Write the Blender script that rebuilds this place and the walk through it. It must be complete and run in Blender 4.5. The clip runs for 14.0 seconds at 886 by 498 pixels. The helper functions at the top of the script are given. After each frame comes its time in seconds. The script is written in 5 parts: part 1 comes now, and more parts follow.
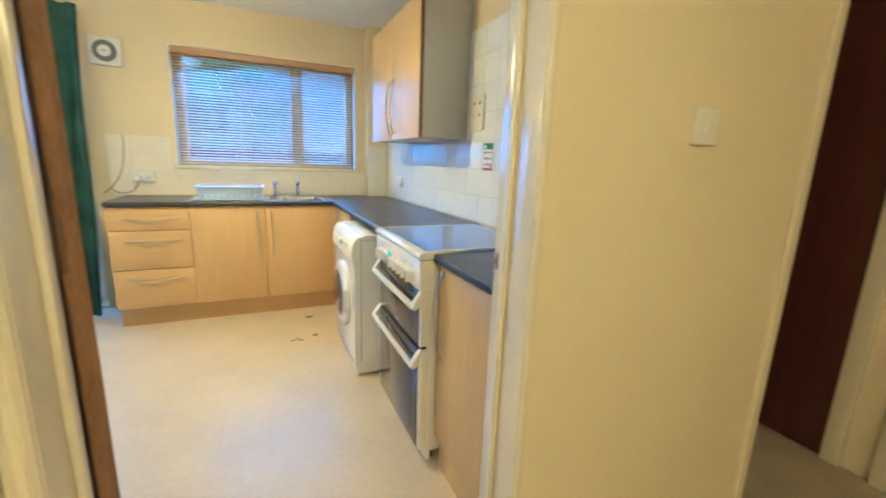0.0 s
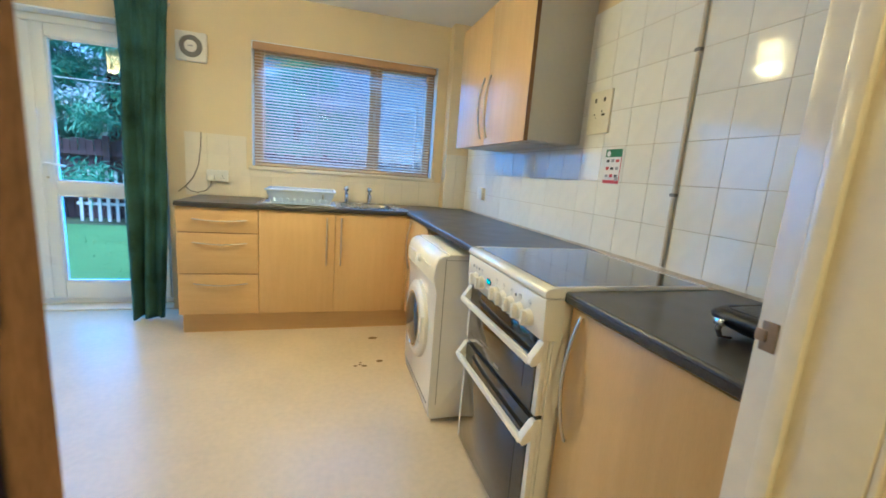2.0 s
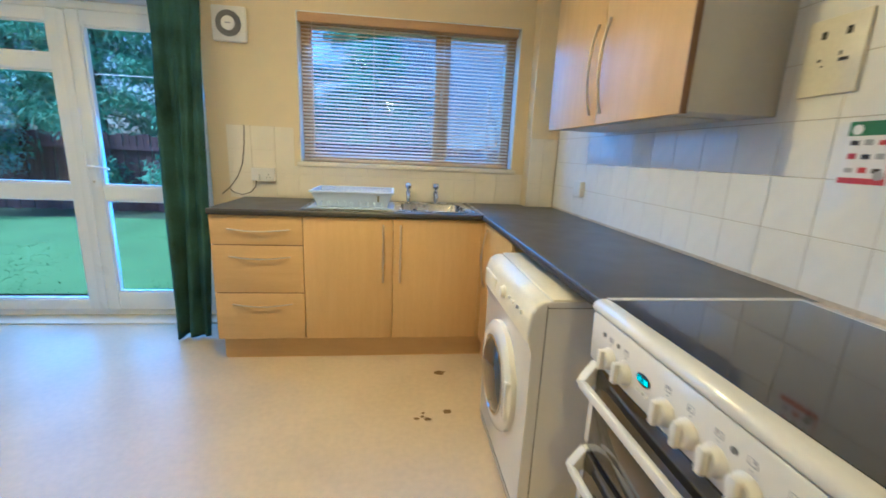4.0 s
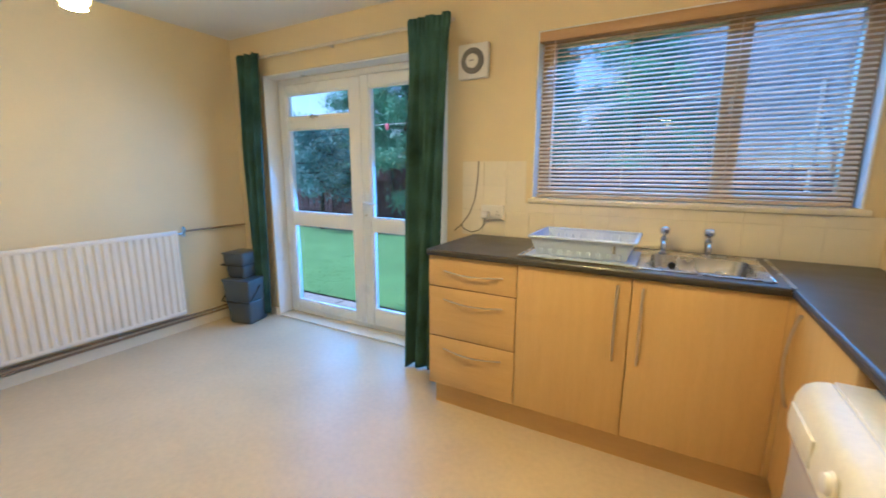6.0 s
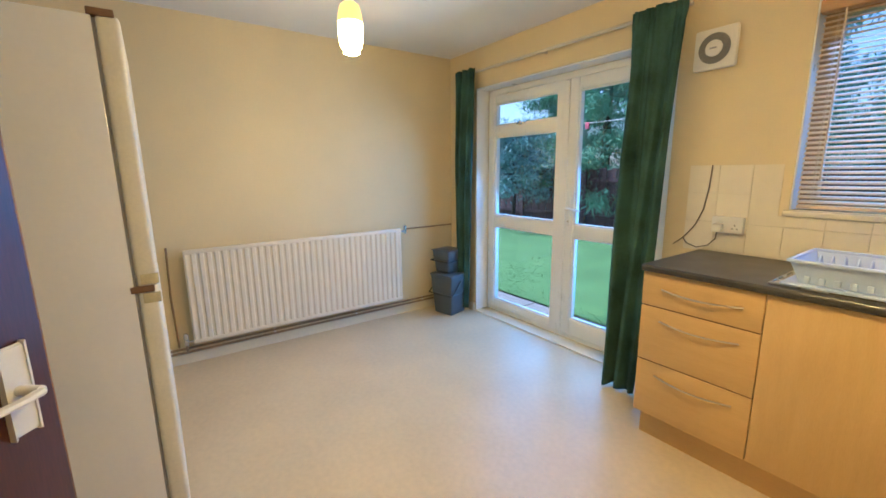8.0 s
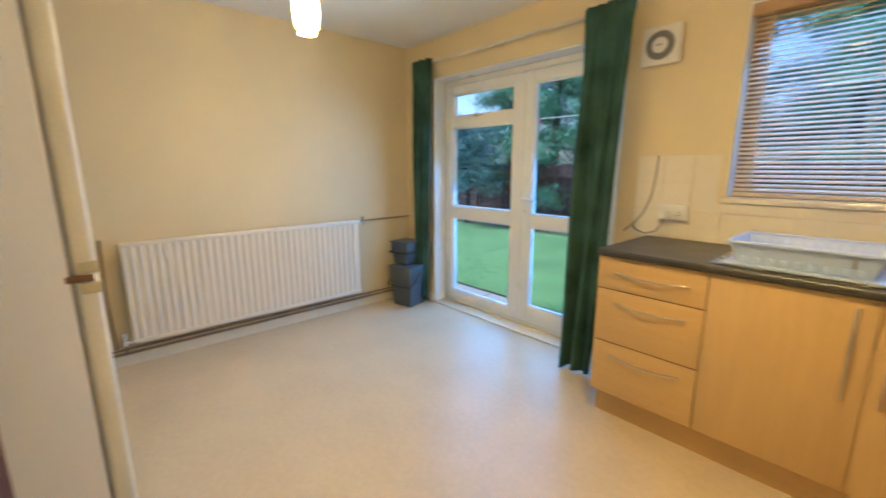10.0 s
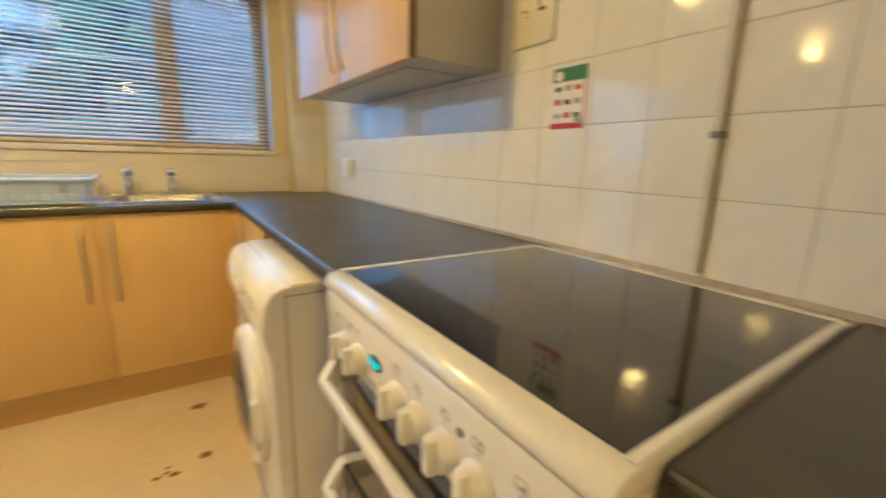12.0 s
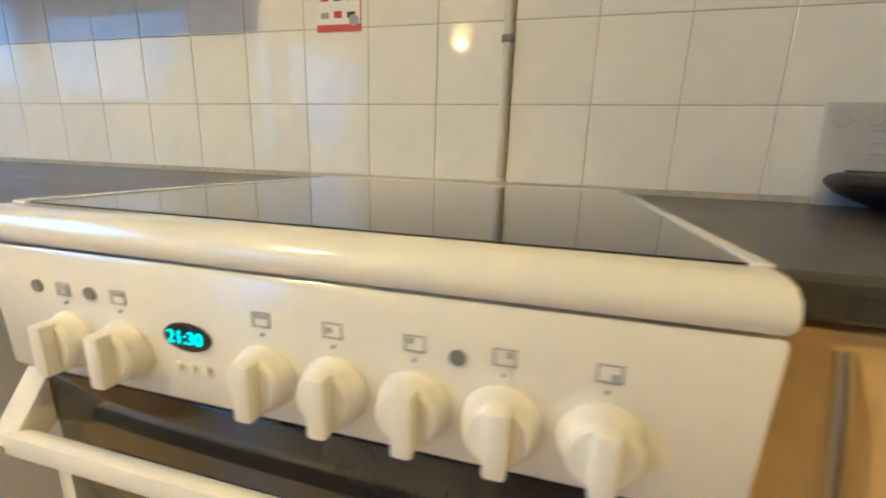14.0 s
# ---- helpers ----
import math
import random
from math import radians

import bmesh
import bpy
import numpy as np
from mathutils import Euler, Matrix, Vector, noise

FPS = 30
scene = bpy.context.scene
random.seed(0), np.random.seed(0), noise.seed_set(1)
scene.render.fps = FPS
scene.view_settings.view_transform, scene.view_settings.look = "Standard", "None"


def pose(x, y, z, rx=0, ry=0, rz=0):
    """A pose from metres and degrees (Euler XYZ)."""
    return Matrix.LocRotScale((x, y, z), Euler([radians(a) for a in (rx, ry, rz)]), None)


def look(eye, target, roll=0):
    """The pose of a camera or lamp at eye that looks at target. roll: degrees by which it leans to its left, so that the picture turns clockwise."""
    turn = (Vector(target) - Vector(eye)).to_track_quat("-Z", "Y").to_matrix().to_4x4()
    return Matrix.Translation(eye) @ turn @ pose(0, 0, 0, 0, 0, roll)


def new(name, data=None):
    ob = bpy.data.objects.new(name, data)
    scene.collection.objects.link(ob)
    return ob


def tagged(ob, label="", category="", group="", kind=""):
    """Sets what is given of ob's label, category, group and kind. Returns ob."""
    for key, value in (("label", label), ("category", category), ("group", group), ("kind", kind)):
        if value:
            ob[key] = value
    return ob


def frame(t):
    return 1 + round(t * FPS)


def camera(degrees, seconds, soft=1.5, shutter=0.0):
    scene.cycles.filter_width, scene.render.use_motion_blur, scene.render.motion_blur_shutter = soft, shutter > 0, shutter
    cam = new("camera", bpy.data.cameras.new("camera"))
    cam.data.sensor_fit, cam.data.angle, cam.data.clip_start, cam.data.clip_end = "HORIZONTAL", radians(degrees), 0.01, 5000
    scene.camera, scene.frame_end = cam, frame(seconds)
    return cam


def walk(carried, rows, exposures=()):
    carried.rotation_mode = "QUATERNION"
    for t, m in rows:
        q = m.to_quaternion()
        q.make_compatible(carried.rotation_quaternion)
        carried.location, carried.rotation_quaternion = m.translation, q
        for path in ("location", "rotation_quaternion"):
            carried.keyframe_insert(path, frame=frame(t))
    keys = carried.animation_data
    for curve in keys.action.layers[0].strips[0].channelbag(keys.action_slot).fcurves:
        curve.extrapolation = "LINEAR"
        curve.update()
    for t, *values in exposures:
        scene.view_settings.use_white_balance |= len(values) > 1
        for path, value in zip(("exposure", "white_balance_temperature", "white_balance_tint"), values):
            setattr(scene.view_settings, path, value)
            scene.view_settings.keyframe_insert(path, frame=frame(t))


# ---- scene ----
cam = camera(94.8, 14.0, 1.65, 0.4)
PATH = [
    (0, (0.047, 0.032, 1.245), (0.862, 1.811, 0.832), 2.1),
    (0.5, (0.02, 0.082, 1.224), (0.573, 1.957, 0.805), 2.8),
    (1, (0.0, 0.163, 1.211), (0.52, 2.06, 0.849), 4.8),
    (1.5, (-0.013, 0.317, 1.197), (0.489, 2.228, 0.893), 5.4),
    (2, (-0.001, 0.477, 1.195), (0.573, 2.359, 0.838), 4.4),
    (2.2, (0.026, 0.54, 1.174), (0.635, 2.413, 0.825), 4.5),
    (4.3, (0.13, 1.249, 1.244), (0.21, 3.194, 0.783), 2.1),
    (4.5, (0.203, 1.329, 1.238), (0.163, 3.281, 0.804), 1.9),
    (5, (0.197, 1.482, 1.269), (-0.105, 3.42, 0.878), 1.6),
    (5.5, (0.208, 1.582, 1.313), (-0.442, 3.432, 0.92), 1.0),
    (6, (0.201, 1.614, 1.309), (-0.757, 3.329, 0.933), 0.2),
    (6.5, (0.192, 1.63, 1.309), (-1.021, 3.177, 0.941), -0.3),
    (7, (0.174, 1.607, 1.323), (-1.233, 2.98, 0.955), -0.5),
    (7.5, (0.139, 1.583, 1.337), (-1.423, 2.776, 0.968), -0.6),
    (7.7, (0.125, 1.556, 1.356), (-1.482, 2.685, 0.98), -0.7),
    (9.8, (0.077, 1.502, 1.328), (-1.491, 2.679, 0.931), -0.1),
    (10, (0.078, 1.497, 1.312), (-1.384, 2.802, 0.915), -0.1),
    (10.5, (0.103, 1.458, 1.288), (-0.93, 3.121, 0.877), -0.1),
    (11, (0.163, 1.397, 1.263), (-0.282, 3.299, 0.834), 0.2),
    (11.5, (0.243, 1.328, 1.189), (0.516, 3.259, 0.749), 0.6),
    (12, (0.351, 1.278, 1.128), (1.444, 2.898, 0.702), 1.6),
    (12.5, (0.412, 1.251, 1.085), (2.004, 2.386, 0.665), 0.2),
    (13, (0.433, 1.278, 1.044), (2.234, 2.04, 0.622), -0.2),
    (13.5, (0.384, 1.385, 1.009), (2.252, 1.956, 0.58), 0.2),
    (14, (0.35, 1.531, 0.974), (2.233, 2.024, 0.516), 1.9),
]
walk(cam, [(t, look(eye, target, roll)) for t, eye, target, roll in PATH], [(0, 1.95, 3900, 10), (0.5, 1.88, 4150, 10), (1.5, 1.65, 4100, 10), (2, 1.65, 4000, 10), (5, 1.45, 4100, 16), (6.5, 1.45, 4650, 18), (7.5, 1.45, 4650, 18), (10.2, 1.45, 4800, 18), (11, 1.35, 4400, 18), (11.5, 1.45, 4500, 16), (12, 1.5, 5000, 13), (12.5, 1.6, 5000, 13), (13, 1.85, 5000, 13), (14, 1.7, 4500, 12)])

# ---- world, sun and lamps ----
world = bpy.data.worlds.new("sky")
scene.world = world
world.use_nodes = True
wn = world.node_tree.nodes
sky = wn.new("ShaderNodeTexSky")
sky.sky_type, sky.sun_disc = "NISHITA", False
sky.sun_elevation, sky.sun_rotation = radians(49), radians(245)
sky.air_density, sky.dust_density = 1.0, 2.0
wn["Background"].inputs["Strength"].default_value = 0.092
world.node_tree.links.new(sky.outputs["Color"], wn["Background"].inputs["Color"])
sun_data = bpy.data.lights.new("sun", "SUN")
sun_data.energy, sun_data.angle, sun_data.color = 3.0, radians(20), (1.0, 0.95, 0.88)
sun = new("sun", sun_data)
sun.matrix_world = look((-14, 3, 14), (-3, 8, 0))

LAMP_WARM, LAMP_POWER = (1.0, 0.62, 0.15), 16.5


def pane_light(name, x0, x1, z0, z1, y, power):
    """Sky light entering through a window opening."""
    d = bpy.data.lights.new(name, "AREA")
    d.shape, d.size, d.size_y, d.energy, d.color = "RECTANGLE", x1 - x0, z1 - z0, power, (0.20, 0.58, 1.0)
    o = new(name, d)
    d.spread = radians(155)
    o.matrix_world = look(((x0 + x1) / 2, y, (z0 + z1) / 2), ((x0 + x1) / 2 + 0.25, 1.7, 0.0))
    return o


pane_light("french_door_daylight", -2.8, -1.15, 0.15, 2.0, 4.26, 11.0)
pane_light("window_daylight", -0.5, 0.9, 1.2, 2.02, 4.26, 4.5)

# ---- materials ----


def mat(name, col, rough=0.5, metal=0.0, var=0.08, scale=6.0, fine=90.0, bump=0.02, col2=None, spec=0.5, coat=0.0, stretch=(1, 1, 1), piece=0.0):
    """A surface with broad and fine variation of colour, roughness and relief."""
    m = bpy.data.materials.new(name)
    m.use_nodes = True
    n, l = m.node_tree.nodes, m.node_tree.links
    b = n["Principled BSDF"]
    tc = n.new("ShaderNodeTexCoord")
    mp = n.new("ShaderNodeMapping")
    mp.inputs["Scale"].default_value = stretch
    l.new(tc.outputs["Object"], mp.inputs["Vector"])
    a, f = n.new("ShaderNodeTexNoise"), n.new("ShaderNodeTexNoise")
    a.inputs["Scale"].default_value, f.inputs["Scale"].default_value = scale, fine
    a.inputs["Detail"].default_value, f.inputs["Detail"].default_value = 5, 3
    for t in (a, f):
        l.new(mp.outputs["Vector"], t.inputs["Vector"])
    mix = n.new("ShaderNodeMix")
    mix.data_type = "RGBA"
    c2 = col2 or tuple(c * (1 - 2.2 * var) for c in col)
    mix.inputs["A"].default_value, mix.inputs["B"].default_value = (*col, 1), (*c2, 1)
    w = n.new("ShaderNodeMath")
    w.operation = "MULTIPLY_ADD"
    w.inputs[1].default_value = 0.45
    l.new(f.outputs["Fac"], w.inputs[0])
    half = n.new("ShaderNodeMath")
    half.operation, half.inputs[1].default_value = "MULTIPLY", 0.55
    l.new(a.outputs["Fac"], half.inputs[0])
    l.new(half.outputs[0], w.inputs[2])
    ramp = n.new("ShaderNodeMapRange")
    ramp.inputs["From Min"].default_value, ramp.inputs["From Max"].default_value = 0.36, 0.66
    l.new(w.outputs[0], ramp.inputs["Value"])
    l.new(ramp.outputs["Result"], mix.inputs["Factor"])
    last = mix.outputs["Result"]
    if piece:
        oi = n.new("ShaderNodeObjectInfo")
        hs = n.new("ShaderNodeHueSaturation")
        pr = n.new("ShaderNodeMapRange")
        pr.inputs["To Min"].default_value, pr.inputs["To Max"].default_value = 1 - piece, 1 + piece
        l.new(oi.outputs["Random"], pr.inputs["Value"])
        l.new(pr.outputs["Result"], hs.inputs["Value"])
        l.new(last, hs.inputs["Color"])
        last = hs.outputs["Color"]
    l.new(last, b.inputs["Base Color"])
    rr = n.new("ShaderNodeMapRange")
    rr.inputs["To Min"].default_value, rr.inputs["To Max"].default_value = max(rough - 0.06, 0.02), min(rough + 0.08, 1)
    l.new(a.outputs["Fac"], rr.inputs["Value"])
    l.new(rr.outputs["Result"], b.inputs["Roughness"])
    b.inputs["Metallic"].default_value, b.inputs["Specular IOR Level"].default_value = metal, spec
    b.inputs["Coat Weight"].default_value, b.inputs["Coat Roughness"].default_value = coat, 0.06
    if bump:
        bp = n.new("ShaderNodeBump")
        bp.inputs["Strength"].default_value, bp.inputs["Distance"].default_value = min(bump * 8, 1), bump * 0.05
        l.new(w.outputs[0], bp.inputs["Height"])
        l.new(bp.outputs["Normal"], b.inputs["Normal"])
    return m


def glow(name, col, strength):
    m = bpy.data.materials.new(name)
    m.use_nodes = True
    b = m.node_tree.nodes["Principled BSDF"]
    b.inputs["Base Color"].default_value = (*[min(c, 0.8) for c in col], 1)
    b.inputs["Emission Color"].default_value, b.inputs["Emission Strength"].default_value = (*col, 1), strength
    return m


def glass(name, tint=(0.96, 0.98, 0.97)):
    m = bpy.data.materials.new(name)
    m.use_nodes = True
    n, l = m.node_tree.nodes, m.node_tree.links
    n.remove(n["Principled BSDF"])
    tr, gl, mx = n.new("ShaderNodeBsdfTransparent"), n.new("ShaderNodeBsdfGlossy"), n.new("ShaderNodeMixShader")
    tr.inputs["Color"].default_value = (*tint, 1)
    gl.inputs["Roughness"].default_value = 0.01
    mx.inputs[0].default_value = 0.022
    l.new(tr.outputs[0], mx.inputs[1])
    l.new(gl.outputs[0], mx.inputs[2])
    l.new(mx.outputs[0], n["Material Output"].inputs["Surface"])
    return m


M_WALL = mat("cream_wall_paint", (0.74, 0.62, 0.37), 0.62, var=0.03, scale=2.2, fine=160, bump=0.035)
M_HALLWALL = mat("cream_gloss_wall_paint", (0.76, 0.67, 0.46), 0.42, var=0.03, scale=1.8, fine=150, bump=0.035)
M_CEIL = mat("white_ceiling_paint", (0.80, 0.79, 0.77), 0.8, var=0.02, scale=3, fine=120, bump=0.04)
M_FLOOR = mat("beige_vinyl_floor", (0.66, 0.54, 0.36), 0.33, var=0.06, scale=2.6, fine=34, bump=0.012)
M_HALLFLOOR = mat("beige_hall_floor", (0.52, 0.44, 0.33), 0.6, var=0.1, scale=5, fine=120, bump=0.05)
M_GLOSS = mat("white_gloss_woodwork", (0.80, 0.73, 0.56), 0.2, var=0.03, scale=5, fine=40, bump=0.015, coat=0.3)
M_UPVC = mat("white_upvc", (0.84, 0.85, 0.86), 0.28, var=0.015, scale=5, fine=80, bump=0.0)
M_TILE = mat("white_glazed_tile", (0.86, 0.84, 0.79), 0.05, var=0.02, scale=5, fine=25, bump=0.010, coat=0.0, piece=0.02, spec=0.32)
M_TILE_N = mat("cream_glazed_tile", (0.82, 0.75, 0.60), 0.08, var=0.02, scale=5, fine=25, bump=0.010, coat=0.0, piece=0.015)
M_GROUT = mat("tile_grout", (0.66, 0.58, 0.47), 0.9, var=0.15, scale=9, fine=90, bump=0.06)
M_WORKTOP = mat("charcoal_laminate", (0.046, 0.043, 0.038), 0.33, var=0.12, scale=9, fine=160, bump=0.0, col2=(0.056, 0.052, 0.045), spec=0.7)
M_EDGING = mat("worn_dark_edging", (0.024, 0.022, 0.019), 0.5, var=0.3, scale=30, fine=240, bump=0.06, col2=(0.055, 0.050, 0.043))
M_BEECH = mat("beech_laminate", (0.62, 0.42, 0.145), 0.36, var=0.07, scale=5, fine=60, bump=0.01, stretch=(7, 7, 0.7), col2=(0.57, 0.375, 0.12))
M_BEECH_H = mat("beech_laminate_across", (0.63, 0.425, 0.15), 0.36, var=0.07, scale=5, fine=60, bump=0.01, stretch=(0.7, 7, 7), col2=(0.58, 0.38, 0.125))
M_EDGE = mat("brown_cabinet_edging", (0.20, 0.11, 0.05), 0.5)
M_CARCASS = mat("grey_melamine", (0.60, 0.58, 0.52), 0.42, var=0.02, scale=4, fine=60, bump=0.01)
M_HANDLE = mat("brushed_steel", (0.60, 0.55, 0.46), 0.3, metal=1.0, var=0.05, scale=12, fine=200, bump=0.01)
M_CHROME = mat("chrome", (0.75, 0.75, 0.76), 0.09, metal=1.0, var=0.02, bump=0.0)
M_SINK = mat("satin_stainless_steel", (0.56, 0.55, 0.53), 0.26, metal=1.0, var=0.06, scale=10, fine=220, bump=0.012)
M_WHITE = mat("white_enamel", (0.82, 0.80, 0.76), 0.18, var=0.015, scale=4, fine=60, bump=0.004, coat=0.4)
M_KNOB = mat("white_knob_plastic", (0.82, 0.79, 0.73), 0.32, var=0.015, bump=0.0)
M_PLASTIC = mat("white_plastic", (0.78, 0.76, 0.72), 0.35, var=0.02, bump=0.0)
M_YELLOWED = mat("yellowed_plastic", (0.82, 0.77, 0.61), 0.3, var=0.05, scale=7, bump=0.004)
M_AGED = mat("aged_yellow_plastic", (0.66, 0.58, 0.33), 0.45, var=0.1, scale=12, bump=0.004)
M_BLACKGLASS = mat("black_ceramic_glass", (0.010, 0.009, 0.009), 0.04, var=0.05, bump=0.0, coat=0.5)
M_OVENGLASS = mat("dark_oven_glass", (0.030, 0.028, 0.027), 0.07, var=0.1, bump=0.0, coat=0.5)
M_BLACK = mat("black_plastic", (0.015, 0.015, 0.015), 0.45, var=0.1, bump=0.01)
M_CURTAIN = mat("green_cotton_curtain", (0.066, 0.142, 0.122), 0.9, var=0.32, scale=5, fine=320, bump=0.05, spec=0.15)
M_POLE = mat("white_curtain_rail", (0.70, 0.64, 0.53), 0.4, bump=0.0)
M_RAD = mat("white_radiator_enamel", (0.80, 0.74, 0.64), 0.3, var=0.02, scale=4, fine=60, bump=0.006)
M_COPPER = mat("painted_copper_pipe", (0.33, 0.24, 0.15), 0.42, var=0.15, scale=14, bump=0.02)
M_BIN = mat("grey_bin_plastic", (0.085, 0.10, 0.115), 0.42, var=0.06, scale=9, fine=150, bump=0.01)
M_BINDARK = mat("dark_bin_handle", (0.02, 0.022, 0.025), 0.5, bump=0.0)
M_BLIND = mat("wooden_blind_slat", (0.78, 0.62, 0.44), 0.32, var=0.08, scale=4, fine=60, bump=0.008, stretch=(0.6, 8, 8), piece=0.05)
M_VALANCE = mat("honey_wood_valance", (0.52, 0.33, 0.15), 0.4, var=0.1, scale=4, fine=60, bump=0.01, stretch=(0.6, 8, 8))
M_FRAME = mat("stained_window_timber", (0.50, 0.31, 0.16), 0.42, var=0.12, scale=4, fine=60, bump=0.015, stretch=(1, 8, 8))
M_DOOR = mat("dark_mahogany_door", (0.085, 0.022, 0.012), 0.3, var=0.2, scale=3, fine=40, bump=0.012, stretch=(8, 8, 0.6))
M_DOOREDGE = mat("worn_brown_door_edge", (0.34, 0.185, 0.07), 0.5, var=0.22, scale=9, fine=60, bump=0.04, stretch=(6, 6, 0.8))
M_RACK = mat("pale_blue_plastic", (0.52, 0.62, 0.88), 0.32, var=0.03, bump=0.0)
M_CABLE = mat("grey_brown_cable", (0.15, 0.125, 0.10), 0.5, bump=0.0)
M_PAPER = mat("white_paper", (0.88, 0.86, 0.85), 0.85, var=0.02, bump=0.02)
M_INK = mat("grey_ink", (0.42, 0.42, 0.46), 0.8, bump=0.0)
M_FAINT = mat("faint_grey_ink", (0.70, 0.69, 0.70), 0.8, bump=0.0)
M_BLUEINK = mat("blue_ink", (0.16, 0.25, 0.50), 0.7, bump=0.0)
M_GREEN = mat("sign_green", (0.035, 0.19, 0.06), 0.5, bump=0.0)
M_RED = mat("sign_red", (0.55, 0.045, 0.045), 0.5, bump=0.0)
M_STAIN = mat("brown_floor_stain", (0.24, 0.15, 0.06), 0.6, var=0.25, scale=30, bump=0.02)
M_LEATHER = mat("black_leather", (0.014, 0.012, 0.012), 0.38, var=0.2, scale=14, fine=200, bump=0.08)
M_RUBBER = mat("grey_rubber", (0.22, 0.22, 0.22), 0.5, bump=0.0)
M_GLASS = glass("window_glass")
M_BOWL = mat("dark_drum_glass", (0.05, 0.055, 0.06), 0.06, var=0.05, bump=0.0, coat=0.6)
M_SHADE = glow("lit_frosted_shade", LAMP_WARM, LAMP_POWER)
M_SHADE_DIM = glow("lit_frosted_dining_shade", LAMP_WARM, LAMP_POWER * 0.7)
M_SHADE_HALL = glow("lit_frosted_hall_shade", LAMP_WARM, LAMP_POWER * 2.4)
M_BULB = glow("lit_bulb", LAMP_WARM, LAMP_POWER * 24)
M_BULB_DIM = glow("lit_dining_bulb", LAMP_WARM, LAMP_POWER * 12)
M_BULB_HALL = glow("lit_hall_bulb", LAMP_WARM, LAMP_POWER * 20)
# pale blue-grey puts the bright outdoor haze into the far trees' colour
M_HAZY_TWIG = mat("haze_paled_twigs", (0.44, 0.48, 0.53), 0.9, var=0.2, scale=2, fine=8, bump=0.0)
M_GOLD = glow("lit_amber_glass", (1.0, 0.50, 0.06), 0.9)
M_DISPLAY = glow("teal_clock_digits", (0.02, 0.80, 0.62), 0.55)
M_GRASS = mat("lawn_grass", (0.095, 0.20, 0.055), 0.9, var=0.2, scale=1.3, fine=60, bump=0.3, col2=(0.06, 0.135, 0.035))
M_SOIL = mat("garden_ground", (0.05, 0.075, 0.025), 0.95, var=0.3, scale=0.8, fine=8, bump=0.3)
M_SLAB = mat("grey_paving", (0.24, 0.23, 0.22), 0.85, var=0.15, scale=4, fine=70, bump=0.1, piece=0.1)
M_FENCE = mat("dark_fence_board", (0.075, 0.042, 0.042), 0.85, var=0.25, scale=4, fine=50, bump=0.1, stretch=(8, 8, 0.8), piece=0.25)
M_PICKET = mat("white_picket_paint", (0.62, 0.64, 0.60), 0.7, bump=0.02)
M_BARK = mat("brown_bark", (0.07, 0.05, 0.035), 0.95, var=0.3, scale=8, fine=60, bump=0.3, stretch=(4, 4, 0.7))
M_CONIFER = mat("conifer_foliage", (0.10, 0.26, 0.15), 0.75, var=0.3, scale=1.5, fine=10, bump=0.0, col2=(0.17, 0.38, 0.22))
M_BLUELEAF = mat("blue_green_foliage", (0.11, 0.23, 0.22), 0.6, var=0.25, scale=2, fine=10, bump=0.0, col2=(0.24, 0.42, 0.40))
M_PEG = mat("pink_peg_plastic", (0.65, 0.12, 0.16), 0.5, bump=0.0)

# ---- helpers for building ----


def box(bm, x0, x1, y0, y1, z0, z1, bev=0.0, seg=2):
    r = bmesh.ops.create_cube(bm, size=1.0)
    vs = r["verts"]
    for v in vs:
        v.co = Vector((x0 + (v.co.x + 0.5) * (x1 - x0), y0 + (v.co.y + 0.5) * (y1 - y0), z0 + (v.co.z + 0.5) * (z1 - z0)))
    if bev:
        es = list({e for v in vs for e in v.link_edges})
        bmesh.ops.bevel(bm, geom=es, offset=bev, segments=seg, affect="EDGES", profile=0.5)
    return bm


def rod(bm, p, q, r, r2=None, seg=14):
    p, q = Vector(p), Vector(q)
    d = q - p
    m = Matrix.Translation((p + q) / 2) @ d.to_track_quat("Z", "Y").to_matrix().to_4x4()
    bmesh.ops.create_cone(bm, cap_ends=True, segments=seg, radius1=r, radius2=r if r2 is None else r2, depth=d.length, matrix=m)
    return bm


def ball(bm, c, r, sx=1, sy=1, sz=1, seg=14):
    bmesh.ops.create_uvsphere(bm, u_segments=seg, v_segments=seg // 2 + 1, radius=r, matrix=Matrix.Translation(c) @ Matrix.Diagonal((sx, sy, sz, 1)))
    return bm


def lathe(bm, profile, m, seg=28):
    """Turns a profile of (radius, height) round the z axis of the pose m."""
    rings = []
    for r, z in profile:
        rings.append([bm.verts.new(m @ Vector((r * math.cos(2 * math.pi * k / seg), r * math.sin(2 * math.pi * k / seg), z))) for k in range(seg)])
    for a, b in zip(rings, rings[1:]):
        for k in range(seg):
            bm.faces.new((a[k], a[(k + 1) % seg], b[(k + 1) % seg], b[k]))
    bm.faces.new(rings[0][::-1])
    bm.faces.new(rings[-1])
    return bm


